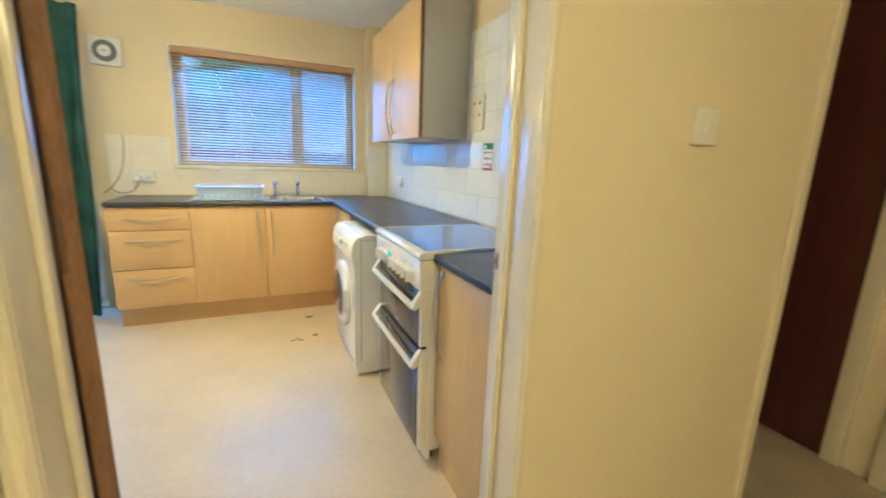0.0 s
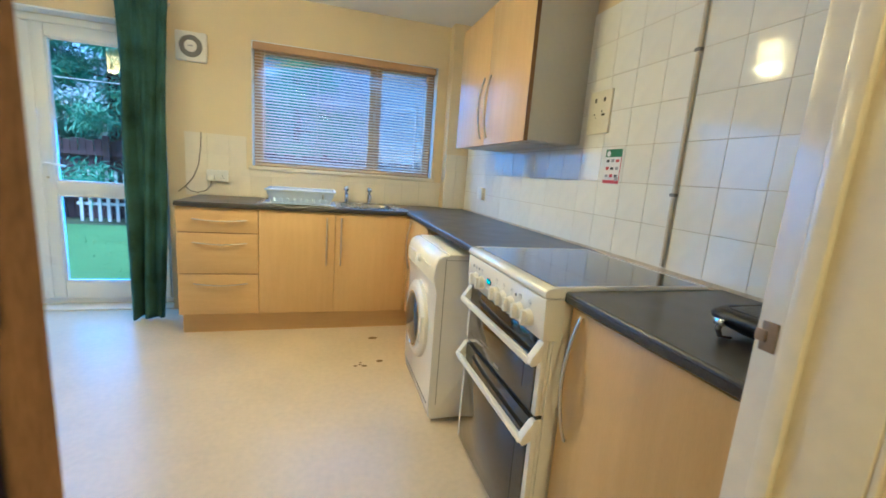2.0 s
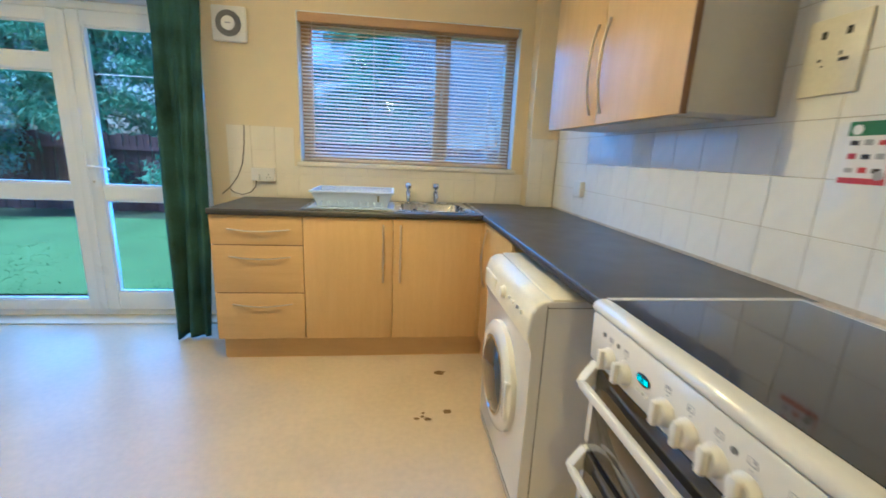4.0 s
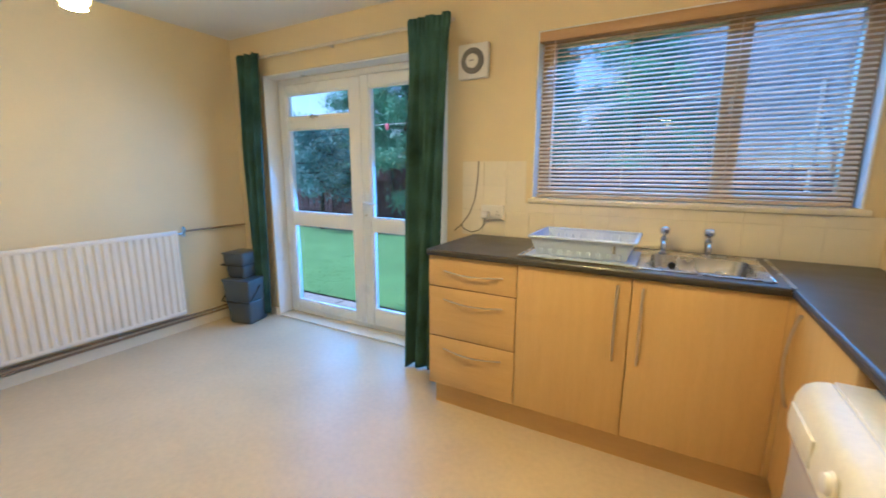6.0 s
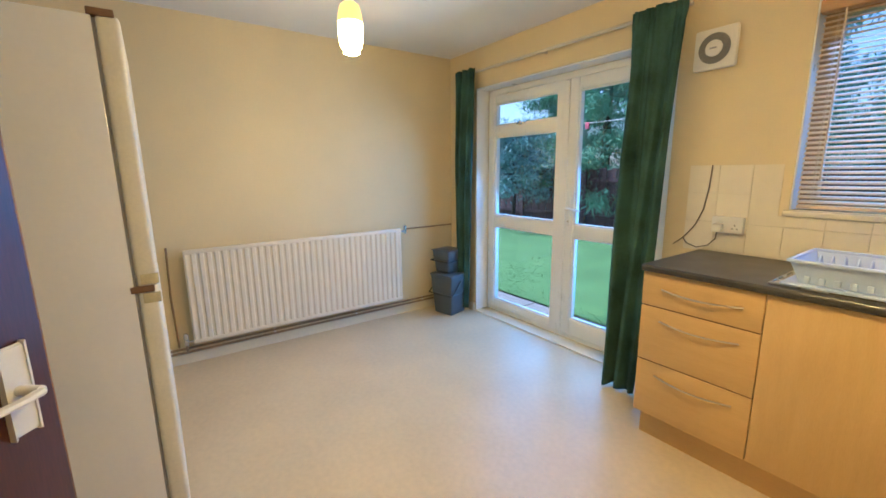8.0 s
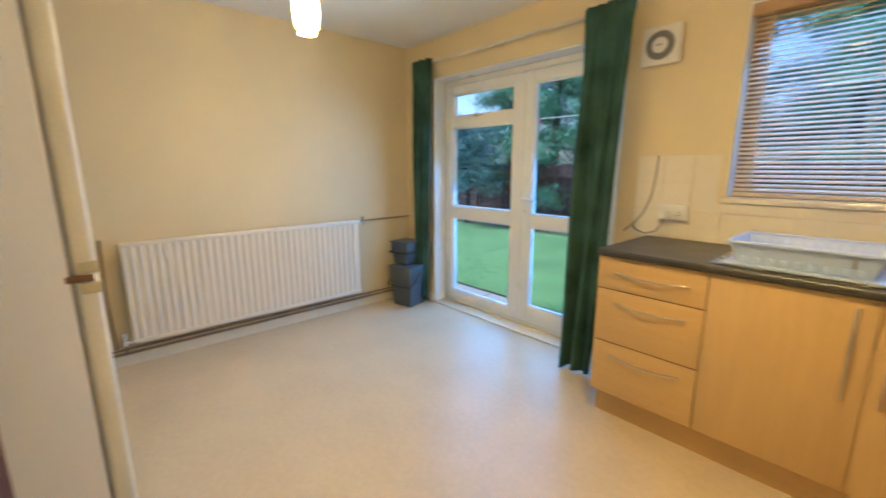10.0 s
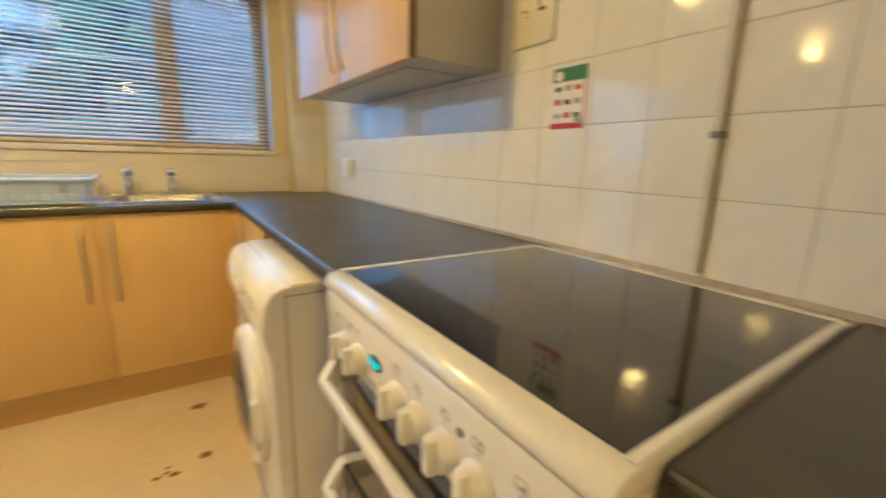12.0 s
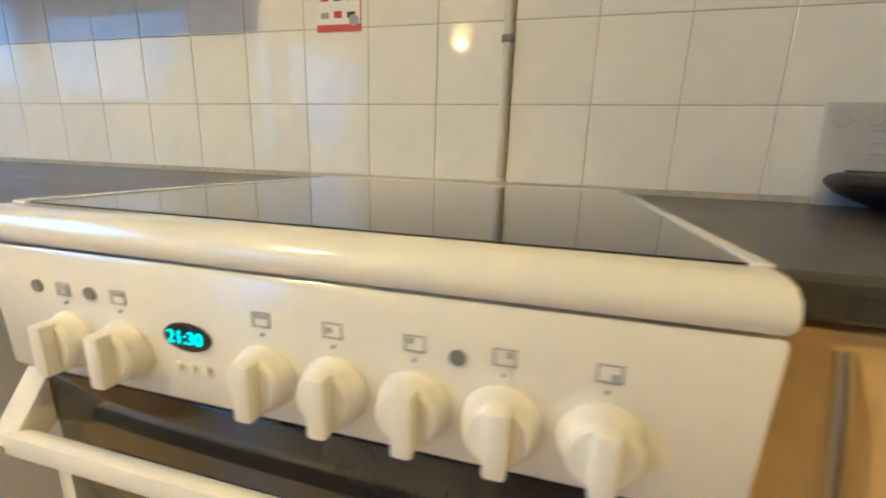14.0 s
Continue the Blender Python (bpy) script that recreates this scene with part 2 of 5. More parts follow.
def tube(bm, pts, r, seg=8, flat=1.0):
    """A round bar along points; flat squeezes it across."""
    pts = [Vector(p) for p in pts]
    rings = []
    side = None
    for i, p in enumerate(pts):
        d = (pts[min(i + 1, len(pts) - 1)] - pts[max(i - 1, 0)]).normalized()
        side = (d.cross(Vector((0, 0, 1))) if abs(d.z) < 0.95 else d.cross(Vector((0, 1, 0)))).normalized() if side is None else (side - d * side.dot(d)).normalized()
        up = side.cross(d)
        rings.append([bm.verts.new(p + side * r * math.cos(2 * math.pi * k / seg) + up * r * flat * math.sin(2 * math.pi * k / seg)) for k in range(seg)])
    for a, b in zip(rings, rings[1:]):
        for k in range(seg):
            bm.faces.new((a[k], a[(k + 1) % seg], b[(k + 1) % seg], b[k]))
    bm.faces.new(rings[0][::-1])
    bm.faces.new(rings[-1])
    return bm


def prism(bm, outline, axis, a, b, bev=0.0):
    """Pushes an outline of (u, v) along an axis from a to b; u, v are the other two axes in order."""
    def at(u, v, w):
        return {"x": (w, u, v), "y": (u, w, v), "z": (u, v, w)}[axis]
    lo = [bm.verts.new(at(u, v, a)) for u, v in outline]
    hi = [bm.verts.new(at(u, v, b)) for u, v in outline]
    fs = [bm.faces.new(lo), bm.faces.new(hi[::-1])]
    n = len(outline)
    for k in range(n):
        fs.append(bm.faces.new((lo[k], hi[k], hi[(k + 1) % n], lo[(k + 1) % n])))
    bmesh.ops.recalc_face_normals(bm, faces=fs)
    if bev:
        bmesh.ops.bevel(bm, geom=[e for f in fs[:2] for e in f.edges], offset=bev, segments=2, affect="EDGES", profile=0.5)
    return bm


def mesh_of(name, bm, material, smooth=False):
    bmesh.ops.recalc_face_normals(bm, faces=bm.faces)
    me = bpy.data.meshes.new(name)
    bm.to_mesh(me)
    bm.free()
    me.materials.append(material)
    if smooth:
        me.polygons.foreach_set("use_smooth", [True] * len(me.polygons))
        me.set_sharp_from_angle(angle=radians(38))
    return me


def solid(name, bm, material, label="", category="", group="", kind="", smooth=False):
    return tagged(new(name, mesh_of(name, bm, material, smooth)), label, category, group, kind)


def thing(name, at, label, category, group="", kind=""):
    ob = new(name)
    ob.location = at
    ob.empty_display_size = 0.05
    return tagged(ob, label, category, group, kind)


def part(name, bm, material, parent, label="", smooth=True):
    """One mesh, in world coordinates, under its thing or part."""
    ob = new(name, mesh_of(name, bm, material, smooth))
    ob.parent = parent
    base = parent
    m = Matrix()
    while base is not None:
        m = Matrix.Translation(base.location) @ m if base.type == "EMPTY" else m
        base = base.parent
    ob.matrix_parent_inverse = m.inverted() if parent.type == "EMPTY" else Matrix()
    if label:
        ob["label"] = label
    return ob


def pieces(name, mesh, spots, parent):
    """Alike pieces of one mesh at many places, under a mesh that stands in world coordinates."""
    for p in spots:
        o = new(name, mesh)
        o.location = p
        o.parent = parent


def B():
    return bmesh.new()


# ---- the shell of the place ----
XW, XE, YS, YN, CEIL = -3.24, 1.20, 0.85, 4.0, 2.40
HALL_Y = 0.715
WIN = (-0.53, 0.918, 1.15, 2.07)
FD = (-2.85, -1.10, 0.0, 2.075)
DOOR = (-0.25, 0.56, 0.0, 2.02)
OUT = 4.28

bm = B()
box(bm, XW - 0.2, XE + 0.5, YS, YN + 0.28, -0.12, 0.0)
floor = solid("floor", bm, M_FLOOR, "cream-beige mottled vinyl kitchen floor", "floor", kind="structure")
bm = B()
box(bm, -1.6, 2.45, -2.6, YS, -0.12, -0.002)
box(bm, 1.535, 2.45, YS, 2.5, -0.12, -0.002)
solid("floor_hall", bm, M_HALLFLOOR, "beige hall floor beyond the kitchen doorway", "floor", kind="structure")
bm = B()
box(bm, XW - 0.3, 2.9, -2.6, OUT, CEIL, CEIL + 0.12)
solid("ceiling", bm, M_CEIL, "plain white painted ceiling", "ceiling", kind="structure")

bm = B()
box(bm, XW - 0.2, FD[0], YN, OUT, 0, CEIL)
box(bm, FD[0], FD[1], YN, OUT, FD[3], CEIL)
box(bm, FD[1], WIN[0], YN, OUT, 0, CEIL)
box(bm, WIN[0], WIN[1], YN, OUT, 0, WIN[2])
box(bm, WIN[0], WIN[1], YN, OUT, WIN[3], CEIL)
box(bm, WIN[1], XE + 0.3, YN, OUT, 0, CEIL)
bmesh.ops.remove_doubles(bm, verts=bm.verts, dist=0.0005)
wall_north = solid("wall_north", bm, M_WALL, "cream painted wall with window and garden door openings", "wall", kind="structure")
bm = B()
box(bm, XE, XE + 0.3, YS, YN, 0, CEIL)
wall_east = solid("wall_east", bm, M_WALL, "cream painted wall above white tiled splashback", "wall", kind="structure")
bm = B()
box(bm, XW - 0.2, XW, YS, YN, 0, CEIL)
solid("wall_west", bm, M_WALL, "cream painted wall behind the radiator", "wall", kind="structure")
bm = B()
box(bm, XW - 0.2, DOOR[0] - 0.028, HALL_Y, YS, 0, CEIL)
box(bm, DOOR[0] - 0.028, DOOR[1] + 0.028, HALL_Y, YS, DOOR[3] + 0.028, CEIL)
box(bm, DOOR[1] + 0.028, 1.535, HALL_Y, YS, 0, CEIL)
bmesh.ops.remove_doubles(bm, verts=bm.verts, dist=0.0005)
solid("wall_south", bm, M_HALLWALL, "cream painted wall between hall and kitchen", "wall", kind="structure")
bm = B()
box(bm, 1.502, 1.535, YS, 2.4, 0, CEIL)
solid("wall_passage", bm, M_HALLWALL, "cream painted passage wall", "wall", kind="structure")
bm = B()
box(bm, 2.33, 2.45, -2.6, 2.4, 0, CEIL)
box(bm, 1.50, 2.45, 2.4, 2.5, 0, CEIL)
box(bm, -1.6, 2.45, -2.7, -2.6, 0, CEIL)
box(bm, -1.7, -1.6, -2.7, HALL_Y, 0, CEIL)
solid("wall_hall", bm, M_HALLWALL, "cream painted hall walls", "wall", kind="structure")
bm = B()
box(bm, 1.0, XE, 3.885, YN, 0, CEIL, 0.004)
solid("pipe_boxing", bm, M_WALL, "cream painted boxed-in pipe column in the corner", "trim", kind="structure")
bm = B()
box(bm, XW, XW + 0.018, YS, YN, 0, 0.075, 0.004)
box(bm, XW + 0.018, FD[0] - 0.01, YN - 0.018, YN, 0, 0.075, 0.004)
solid("baseboard", bm, M_GLOSS, "cream gloss painted skirting board", "skirting", kind="structure")
# trim on the end of the hall wall
bm = B()
box(bm, 1.505, 1.548, HALL_Y - 0.014, HALL_Y, 0, CEIL - 0.01, 0.004)
solid("trim", bm, M_GLOSS, "cream gloss strip on the hall wall end", "trim", kind="structure")

# door lining, stops and architraves of the kitchen doorway
frame_thing = thing("door_frame", (0.15, 0.8, 0), "cream gloss painted door lining with moulded architraves", "door frame", kind="structure")
for name, x0, x1, s in (("jamb_left", DOOR[0] - 0.028, DOOR[0], 1), ("jamb_right", DOOR[1], DOOR[1] + 0.028, -1)):
    bm = B()
    box(bm, x0, x1, HALL_Y - 0.004, YS + 0.004, 0, DOOR[3], 0.003)
    xi = x1 if s > 0 else x0
    box(bm, min(xi, xi + s * 0.013), max(xi, xi + s * 0.013), HALL_Y + 0.075, HALL_Y + 0.100, 0, DOOR[3], 0.003)
    part("jamb", bm, M_GLOSS, frame_thing)
bm = B()
box(bm, DOOR[0] - 0.028, DOOR[1] + 0.028, HALL_Y - 0.004, YS + 0.004, DOOR[3], DOOR[3] + 0.028, 0.003)
part("head", bm, M_GLOSS, frame_thing)


def architrave(x_in, s, y, out, k=1.0):
    bm = B()
    s = s * k
    o = [(x_in, y), (x_in, y + out * 0.009), (x_in + s * 0.012, y + out * 0.016), (x_in + s * 0.02, y + out * 0.012), (x_in + s * 0.036, y + out * 0.014), (x_in + s * 0.046, y + out * 0.02), (x_in + s * 0.054, y + out * 0.017), (x_in + s * 0.056, y)]
    prism(bm, o, "z", 0, DOOR[3] + 0.07)
    part("architrave", bm, M_GLOSS, frame_thing, smooth=False)


architrave(DOOR[0] - 0.002, -1, HALL_Y, -1, 0.65)
bm = B()
box(bm, DOOR[1] + 0.002, DOOR[1] + 0.017, HALL_Y - 0.012, HALL_Y - 0.0045, 0, DOOR[3] + 0.01, 0.003)
part("bead", bm, M_GLOSS, frame_thing)
architrave(DOOR[0] - 0.03, -1, YS, 1)
bm = B()
box(bm, DOOR[0] - 0.05, DOOR[1] + 0.02, HALL_Y - 0.016, HALL_Y, DOOR[3] + 0.012, DOOR[3] + 0.07, 0.004)
part("architrave", bm, M_GLOSS, frame_thing)
bm = B()
box(bm, DOOR[1] - 0.002, DOOR[1] + 0.002, 0.826, 0.846, 1.0, 1.04, 0.001)
box(bm, DOOR[1] - 0.004, DOOR[1], 0.838, 0.852, 1.012, 1.028, 0.001)
part("strike_plate", bm, M_COPPER, frame_thing, "worn steel strike plate")
# boxed panel beside the doorway, with a thin shadow gap
bm = B()
box(bm, -1.2, DOOR[0] - 0.0415, HALL_Y - 0.018, HALL_Y - 0.001, 0, CEIL - 0.004, 0.003)
solid("wall_panel", bm, M_HALLWALL, "cream painted panel beside the kitchen doorway", "panel", kind="structure")

# ---- kitchen door, standing open ----


def lever(parent, at, along, out, material=M_PLASTIC):
    """A lever handle on a plate. along: way the lever points; out: way off the door."""
    at, along, out = Vector(at), Vector(along).normalized(), Vector(out).normalized()
    h = B()
    m = Matrix((along, Vector((0, 0, 1)), out)).transposed().to_4x4()
    m.translation = at
    r = bmesh.ops.create_cube(h, size=1.0)
    for v in r["verts"]:
        v.co = m @ Vector((v.co.x * 0.042, v.co.y * 0.15, (v.co.z + 0.5) * 0.008))
    bmesh.ops.bevel(h, geom=list(h.edges), offset=0.003, segments=2, affect="EDGES")
    rod(h, at, at + out * 0.045, 0.009)
    tube(h, [at + out * 0.045, at + out * 0.05 + along * 0.03, at + out * 0.045 + along * 0.08, at + out * 0.04 + along * 0.115], 0.009, flat=0.7)
    return part("door_handle", h, material, parent, "white lever handle")


hinge = Vector((DOOR[0] + 0.003, YS + 0.008, 0))
ang = radians(142)
leaf_w, leaf_t = 0.76, 0.038
along = Vector((math.cos(ang), math.sin(ang), 0))
across = Vector((along.y, -along.x, 0))
kd = thing("door_2", hinge, "dark mahogany kitchen door standing open with a worn edge", "door", kind="structure")


def door_leaf(x0, x1, t0, t1, z0, z1, bev):
    bm = B()
    box(bm, x0, x1, t0, t1, z0, z1, bev)
    m = Matrix((along, -across, Vector((0, 0, 1)))).transposed().to_4x4()
    m.translation = hinge
    bmesh.ops.transform(bm, matrix=m, verts=bm.verts)
    return bm


part("leaf", door_leaf(0.004, leaf_w - 0.003, -0.038, 0.0, 0.012, 2.0, 0.002), M_DOOR, kd)
part("edge_strip", door_leaf(0.0, 0.005, -0.037, -0.001, 0.012, 2.0, 0.001), M_DOOREDGE, kd, "worn brown door edge")
part("edge_strip", door_leaf(leaf_w - 0.004, leaf_w, -0.037, -0.001, 0.012, 2.0, 0.001), M_DOOREDGE, kd, "worn brown door edge")
lever(kd, hinge + along * (leaf_w - 0.06) + across * 0.038 + Vector((0, 0, 1.02)), -along, across)
lever(kd, hinge + along * (leaf_w - 0.06) + Vector((0, 0, 1.02)), -along, -across)
for z in (0.25, 1.05, 1.75):
    bm = B()
    rod(bm, hinge + Vector((0.002, 0, z)), hinge + Vector((0.002, 0, z + 0.09)), 0.006)
    part("hinge", bm, M_EDGE, kd, "tarnished brown hinge")

# doors in the hall wall
for y0, y1, nm in ((0.79, 1.50, "door_3"), (-0.22, 0.555, "door_4")):
    hd = thing(nm, (2.32, (y0 + y1) / 2, 0), "closed dark mahogany hall door in a cream frame", "door", kind="structure")
    bm = B()
    box(bm, 2.312, 2.33, y0, y1, 0.01, 2.0, 0.003)
    part("leaf", bm, M_DOOR, hd)
    bm = B()
    for a, b in ((y0 - 0.07, y0 - 0.002), (y1 + 0.002, y1 + 0.07)):
        box(bm, 2.30, 2.33, a, b, 0, 2.07, 0.005)
    box(bm, 2.30, 2.33, y0 - 0.002, y1 + 0.002, 2.003, 2.07, 0.005)
    part("frame", bm, M_GLOSS, hd, "cream gloss frame")

# light switch in the hall
sw = thing("light_switch", (1.042, HALL_Y, 1.31), "white rocker light switch on the cream hall wall", "light switch")
bm = B()
box(bm, 0.999, 1.085, HALL_Y - 0.012, HALL_Y, 1.310, 1.396, 0.004)
part("plate", bm, M_PLASTIC, sw)
bm = B()
box(bm, 1.034, 1.050, HALL_Y - 0.017, HALL_Y - 0.012, 1.339, 1.367, 0.002)
part("rocker", bm, M_PLASTIC, sw)

# ---- window with wooden blind ----
x0, x1, z0, z1 = WIN
w1 = thing("window_1", ((x0 + x1) / 2, 4.12, z0), "stained timber casement window behind a wooden blind", "window", kind="structure")
bm = B()
for a, b, c, d in ((x0, x0 + 0.07, z0, z1), (x1 - 0.07, x1, z0, z1), (x0 + 0.07, x1 - 0.07, z0, z0 + 0.06), (x0 + 0.07, x1 - 0.07, z1 - 0.06, z1), (0.36, 0.46, z0 + 0.06, z1 - 0.06)):
    box(bm, a, b, 4.10, 4.165, c, d, 0.004)
part("window_frame", bm, M_FRAME, w1)
for a, b in ((x0 + 0.07, 0.36), (0.46, x1 - 0.07)):
    bm = B()
    box(bm, a, b, 4.128, 4.134, z0 + 0.06, z1 - 0.06)
    p = part("pane", bm, M_GLASS, w1, smooth=False)
    p.visible_shadow = False
bm = B()
box(bm, 0.398, 0.412, 4.08, 4.10, 1.60, 1.66, 0.003)
box(bm, 0.40, 0.41, 4.065, 4.08, 1.58, 1.65, 0.003)
part("window_catch", bm, M_HANDLE, w1)
bm = B()
box(bm, x0 - 0.018, x1 + 0.022, YN - 0.022, YN, z0 - 0.026, z0 + 0.002, 0.005)
box(bm, x0, x1, YN, 4.10, z0, z0 + 0.006)
part("window_sill", bm, M_GLOSS, w1, "cream gloss sill")
bm = B()
box(bm, x0 + 0.001, x0 + 0.008, YN + 0.002, 4.10, z0 + 0.006, z1)
box(bm, x1 - 0.008, x1 - 0.001, YN + 0.002, 4.10, z0 + 0.006, z1)
box(bm, x0 + 0.008, x1 - 0.008, YN + 0.002, 4.10, z1 - 0.007, z1)
part("reveal_lining", bm, M_UPVC, w1, "white painted reveal")

bl = thing("window_blind", (0.2, 4.04, z1), "light wooden venetian blind, lowered with slats open", "blind")
bx0, bx1 = x0 + 0.02, x1 - 0.035
bm = B()
box(bm, bx0 - 0.010, bx1 + 0.012, 3.990, 4.05, z1 - 0.062, z1 - 0.009, 0.006)
part("headrail", bm, M_VALANCE, bl, "honey-coloured wooden headrail")
bm = B()
box(bm, bx0, bx1, 4.018, 4.044, z0 + 0.012, z0 + 0.03, 0.004)
part("bottom_rail", bm, M_BLIND, bl)
bm = B()
tilt = radians(32)
sl = [(-0.0125, 0.0), (-0.006, 0.0016), (0.0, 0.0021), (0.006, 0.0016), (0.0125, 0.0), (0.006, 0.0), (0.0, 0.0005), (-0.006, 0.0)]
prism(bm, [(u * math.cos(tilt) - v * math.sin(tilt), u * math.sin(tilt) + v * math.cos(tilt)) for u, v in sl], "x", bx0, bx1)
slat_mesh = mesh_of("slat", bm, M_BLIND)
n_slats = 37
for k in range(n_slats):
    o = new("slat", slat_mesh)
    o.parent = bl
    o.matrix_parent_inverse = Matrix.Translation(bl.location).inverted()
    o.location = (0, 4.031, z0 + 0.045 + k * (z1 - 0.075 - z0 - 0.045) / (n_slats - 1))
for xx in (bx0 + 0.05, bx0 + 0.46, bx0 + 0.92, bx1 - 0.05):
    bm = B()
    for yy in (4.0175, 4.0445):
        rod(bm, (xx, yy, z0 + 0.03), (xx, yy, z1 - 0.06), 0.0012, seg=5)
    part("ladder_cord", bm, M_BLIND, bl)
bm = B()
rod(bm, (bx0 + 0.075, 4.002, z0 + 0.14), (bx0 + 0.075, 4.004, z1 - 0.06), 0.004, seg=8)
part("tilt_wand", bm, M_BLIND, bl)
bm = B()
rod(bm, (bx1 - 0.09, 4.003, z0 + 0.20), (bx1 - 0.09, 4.003, z1 - 0.06), 0.0014, seg=5)
rod(bm, (bx1 - 0.09, 4.003, z0 + 0.165), (bx1 - 0.09, 4.003, z0 + 0.20), 0.008, 0.004, seg=8)
part("pull_cord", bm, M_BLIND, bl)

# ---- french doors to the garden ----
fx0, fx1, fz1 = FD[0] + 0.006, FD[1], FD[3] - 0.012
fd = thing("door_1", (-1.98, 4.1, 0), "white upvc double garden doors, closed, with clear panes", "door", kind="structure")
FY0, FY1 = 4.145, 4.215
bm = B()
for a, b, c, d in ((fx0, fx0 + 0.03, 0.05, fz1), (fx1 - 0.055, fx1, 0.05, fz1), (fx0 + 0.03, fx1 - 0.055, fz1 - 0.05, fz1), (fx0, fx1, 0.0, 0.05)):
    box(bm, a, b, FY0, FY1, c, d, 0.006)
part("frame", bm, M_UPVC, fd)
bm = B()
box(bm, FD[0] + 0.001, fx0, YN + 0.003, FY0 - 0.001, 0.0125, FD[3] - 0.002)
box(bm, fx0, FD[1] - 0.001, YN + 0.003, FY0 - 0.001, fz1, FD[3] - 0.002)
part("reveal_lining", bm, M_UPVC, fd, "white painted reveal")
bm = B()
box(bm, FD[0], FD[1], YN - 0.008, FY0, 0.0, 0.012, 0.003)
part("threshold", bm, M_GLOSS, fd, "cream threshold strip")


def upvc_leaf(xa, xb, rails, panes, name):
    d = part(name, box(B(), xa, xa + 0.078, FY0 - 0.022, FY1 - 0.02, 0.055, fz1 - 0.055, 0.006), M_UPVC, fd)
    bm = B()
    box(bm, xb - 0.078, xb, FY0 - 0.022, FY1 - 0.02, 0.055, fz1 - 0.055, 0.006)
    for c, e in rails:
        box(bm, xa + 0.078, xb - 0.078, FY0 - 0.018, FY1 - 0.022, c, e, 0.006)
    part("rail", bm, M_UPVC, d)
    for c, e in panes:
        bm = B()
        for p, q, r, s in ((xa + 0.078, xa + 0.09, c, e), (xb - 0.09, xb - 0.078, c, e), (xa + 0.09, xb - 0.09, c, c + 0.012), (xa + 0.09, xb - 0.09, e - 0.012, e)):
            box(bm, p, q, FY0 - 0.010, FY0 + 0.02, r, s, 0.004)
        part("bead", bm, M_UPVC, d)
        bm = B()
        box(bm, xa + 0.079, xb - 0.079, FY0 + 0.022, FY0 + 0.028, c, e)
        g = part("pane", bm, M_GLASS, d, smooth=False)
        g.visible_shadow = False
    return d


xm = -1.93
left = upvc_leaf(fx0 + 0.026, xm - 0.03, [(0.055, 0.130), (0.842, 0.946), (1.652, 1.745), (1.935, fz1 - 0.055)], [(0.130, 0.842), (0.946, 1.652), (1.745, 1.935)], "left_leaf")
right = upvc_leaf(xm + 0.006, fx1 - 0.058, [(0.055, 0.185), (0.842, 0.938), (1.922, fz1 - 0.055)], [(0.185, 0.842), (0.938, 1.922)], "right_leaf")
bm = B()
box(bm, xm - 0.04, xm + 0.012, FY0 - 0.034, FY0 - 0.022, 0.06, fz1 - 0.065, 0.005)
part("cover_strip", bm, M_UPVC, left)
bm = B()
box(bm, -2.46, -2.36, FY0 - 0.032, FY0 - 0.018, 1.735, 1.752, 0.004)
box(bm, -2.42, -2.40, FY0 - 0.042, FY0 - 0.03, 1.725, 1.76, 0.004)
part("vent_stay", bm, M_CHROME, left, "small chrome vent catch")
bm = B()
xh = xm + 0.045
box(bm, xh - 0.017, xh + 0.017, FY0 - 0.032, FY0 - 0.022, 0.93, 1.15, 0.005)
rod(bm, (xh, FY0 - 0.03, 1.065), (xh, FY0 - 0.075, 1.065), 0.009)
tube(bm, [(xh, FY0 - 0.072, 1.065), (xh + 0.03, FY0 - 0.078, 1.066), (xh + 0.08, FY0 - 0.076, 1.06), (xh + 0.125, FY0 - 0.07, 1.052)], 0.010, flat=0.7)
part("door_handle", bm, M_UPVC, right, "white lever handle")
bm = B()
rod(bm, (xh, FY0 - 0.036, 0.965), (xh, FY0 - 0.03, 0.965), 0.008)
part("lock_cylinder", bm, M_HANDLE, right)

# ---- curtains on a rail ----
cr = thing("curtain_rail", (-2.05, 3.95, 2.195), "thin cream curtain rail above the garden doors", "curtain rail")
bm = B()
rod(bm, (-3.06, 3.945, 2.197), (-1.03, 3.945, 2.197), 0.011)
part("rail", bm, M_POLE, cr)
for xx in (-2.98, -2.05, -1.10):
    bm = B()
    box(bm, xx - 0.008, xx + 0.008, 3.945, YN, 2.185, 2.21, 0.002)
    part("bracket", bm, M_POLE, cr)


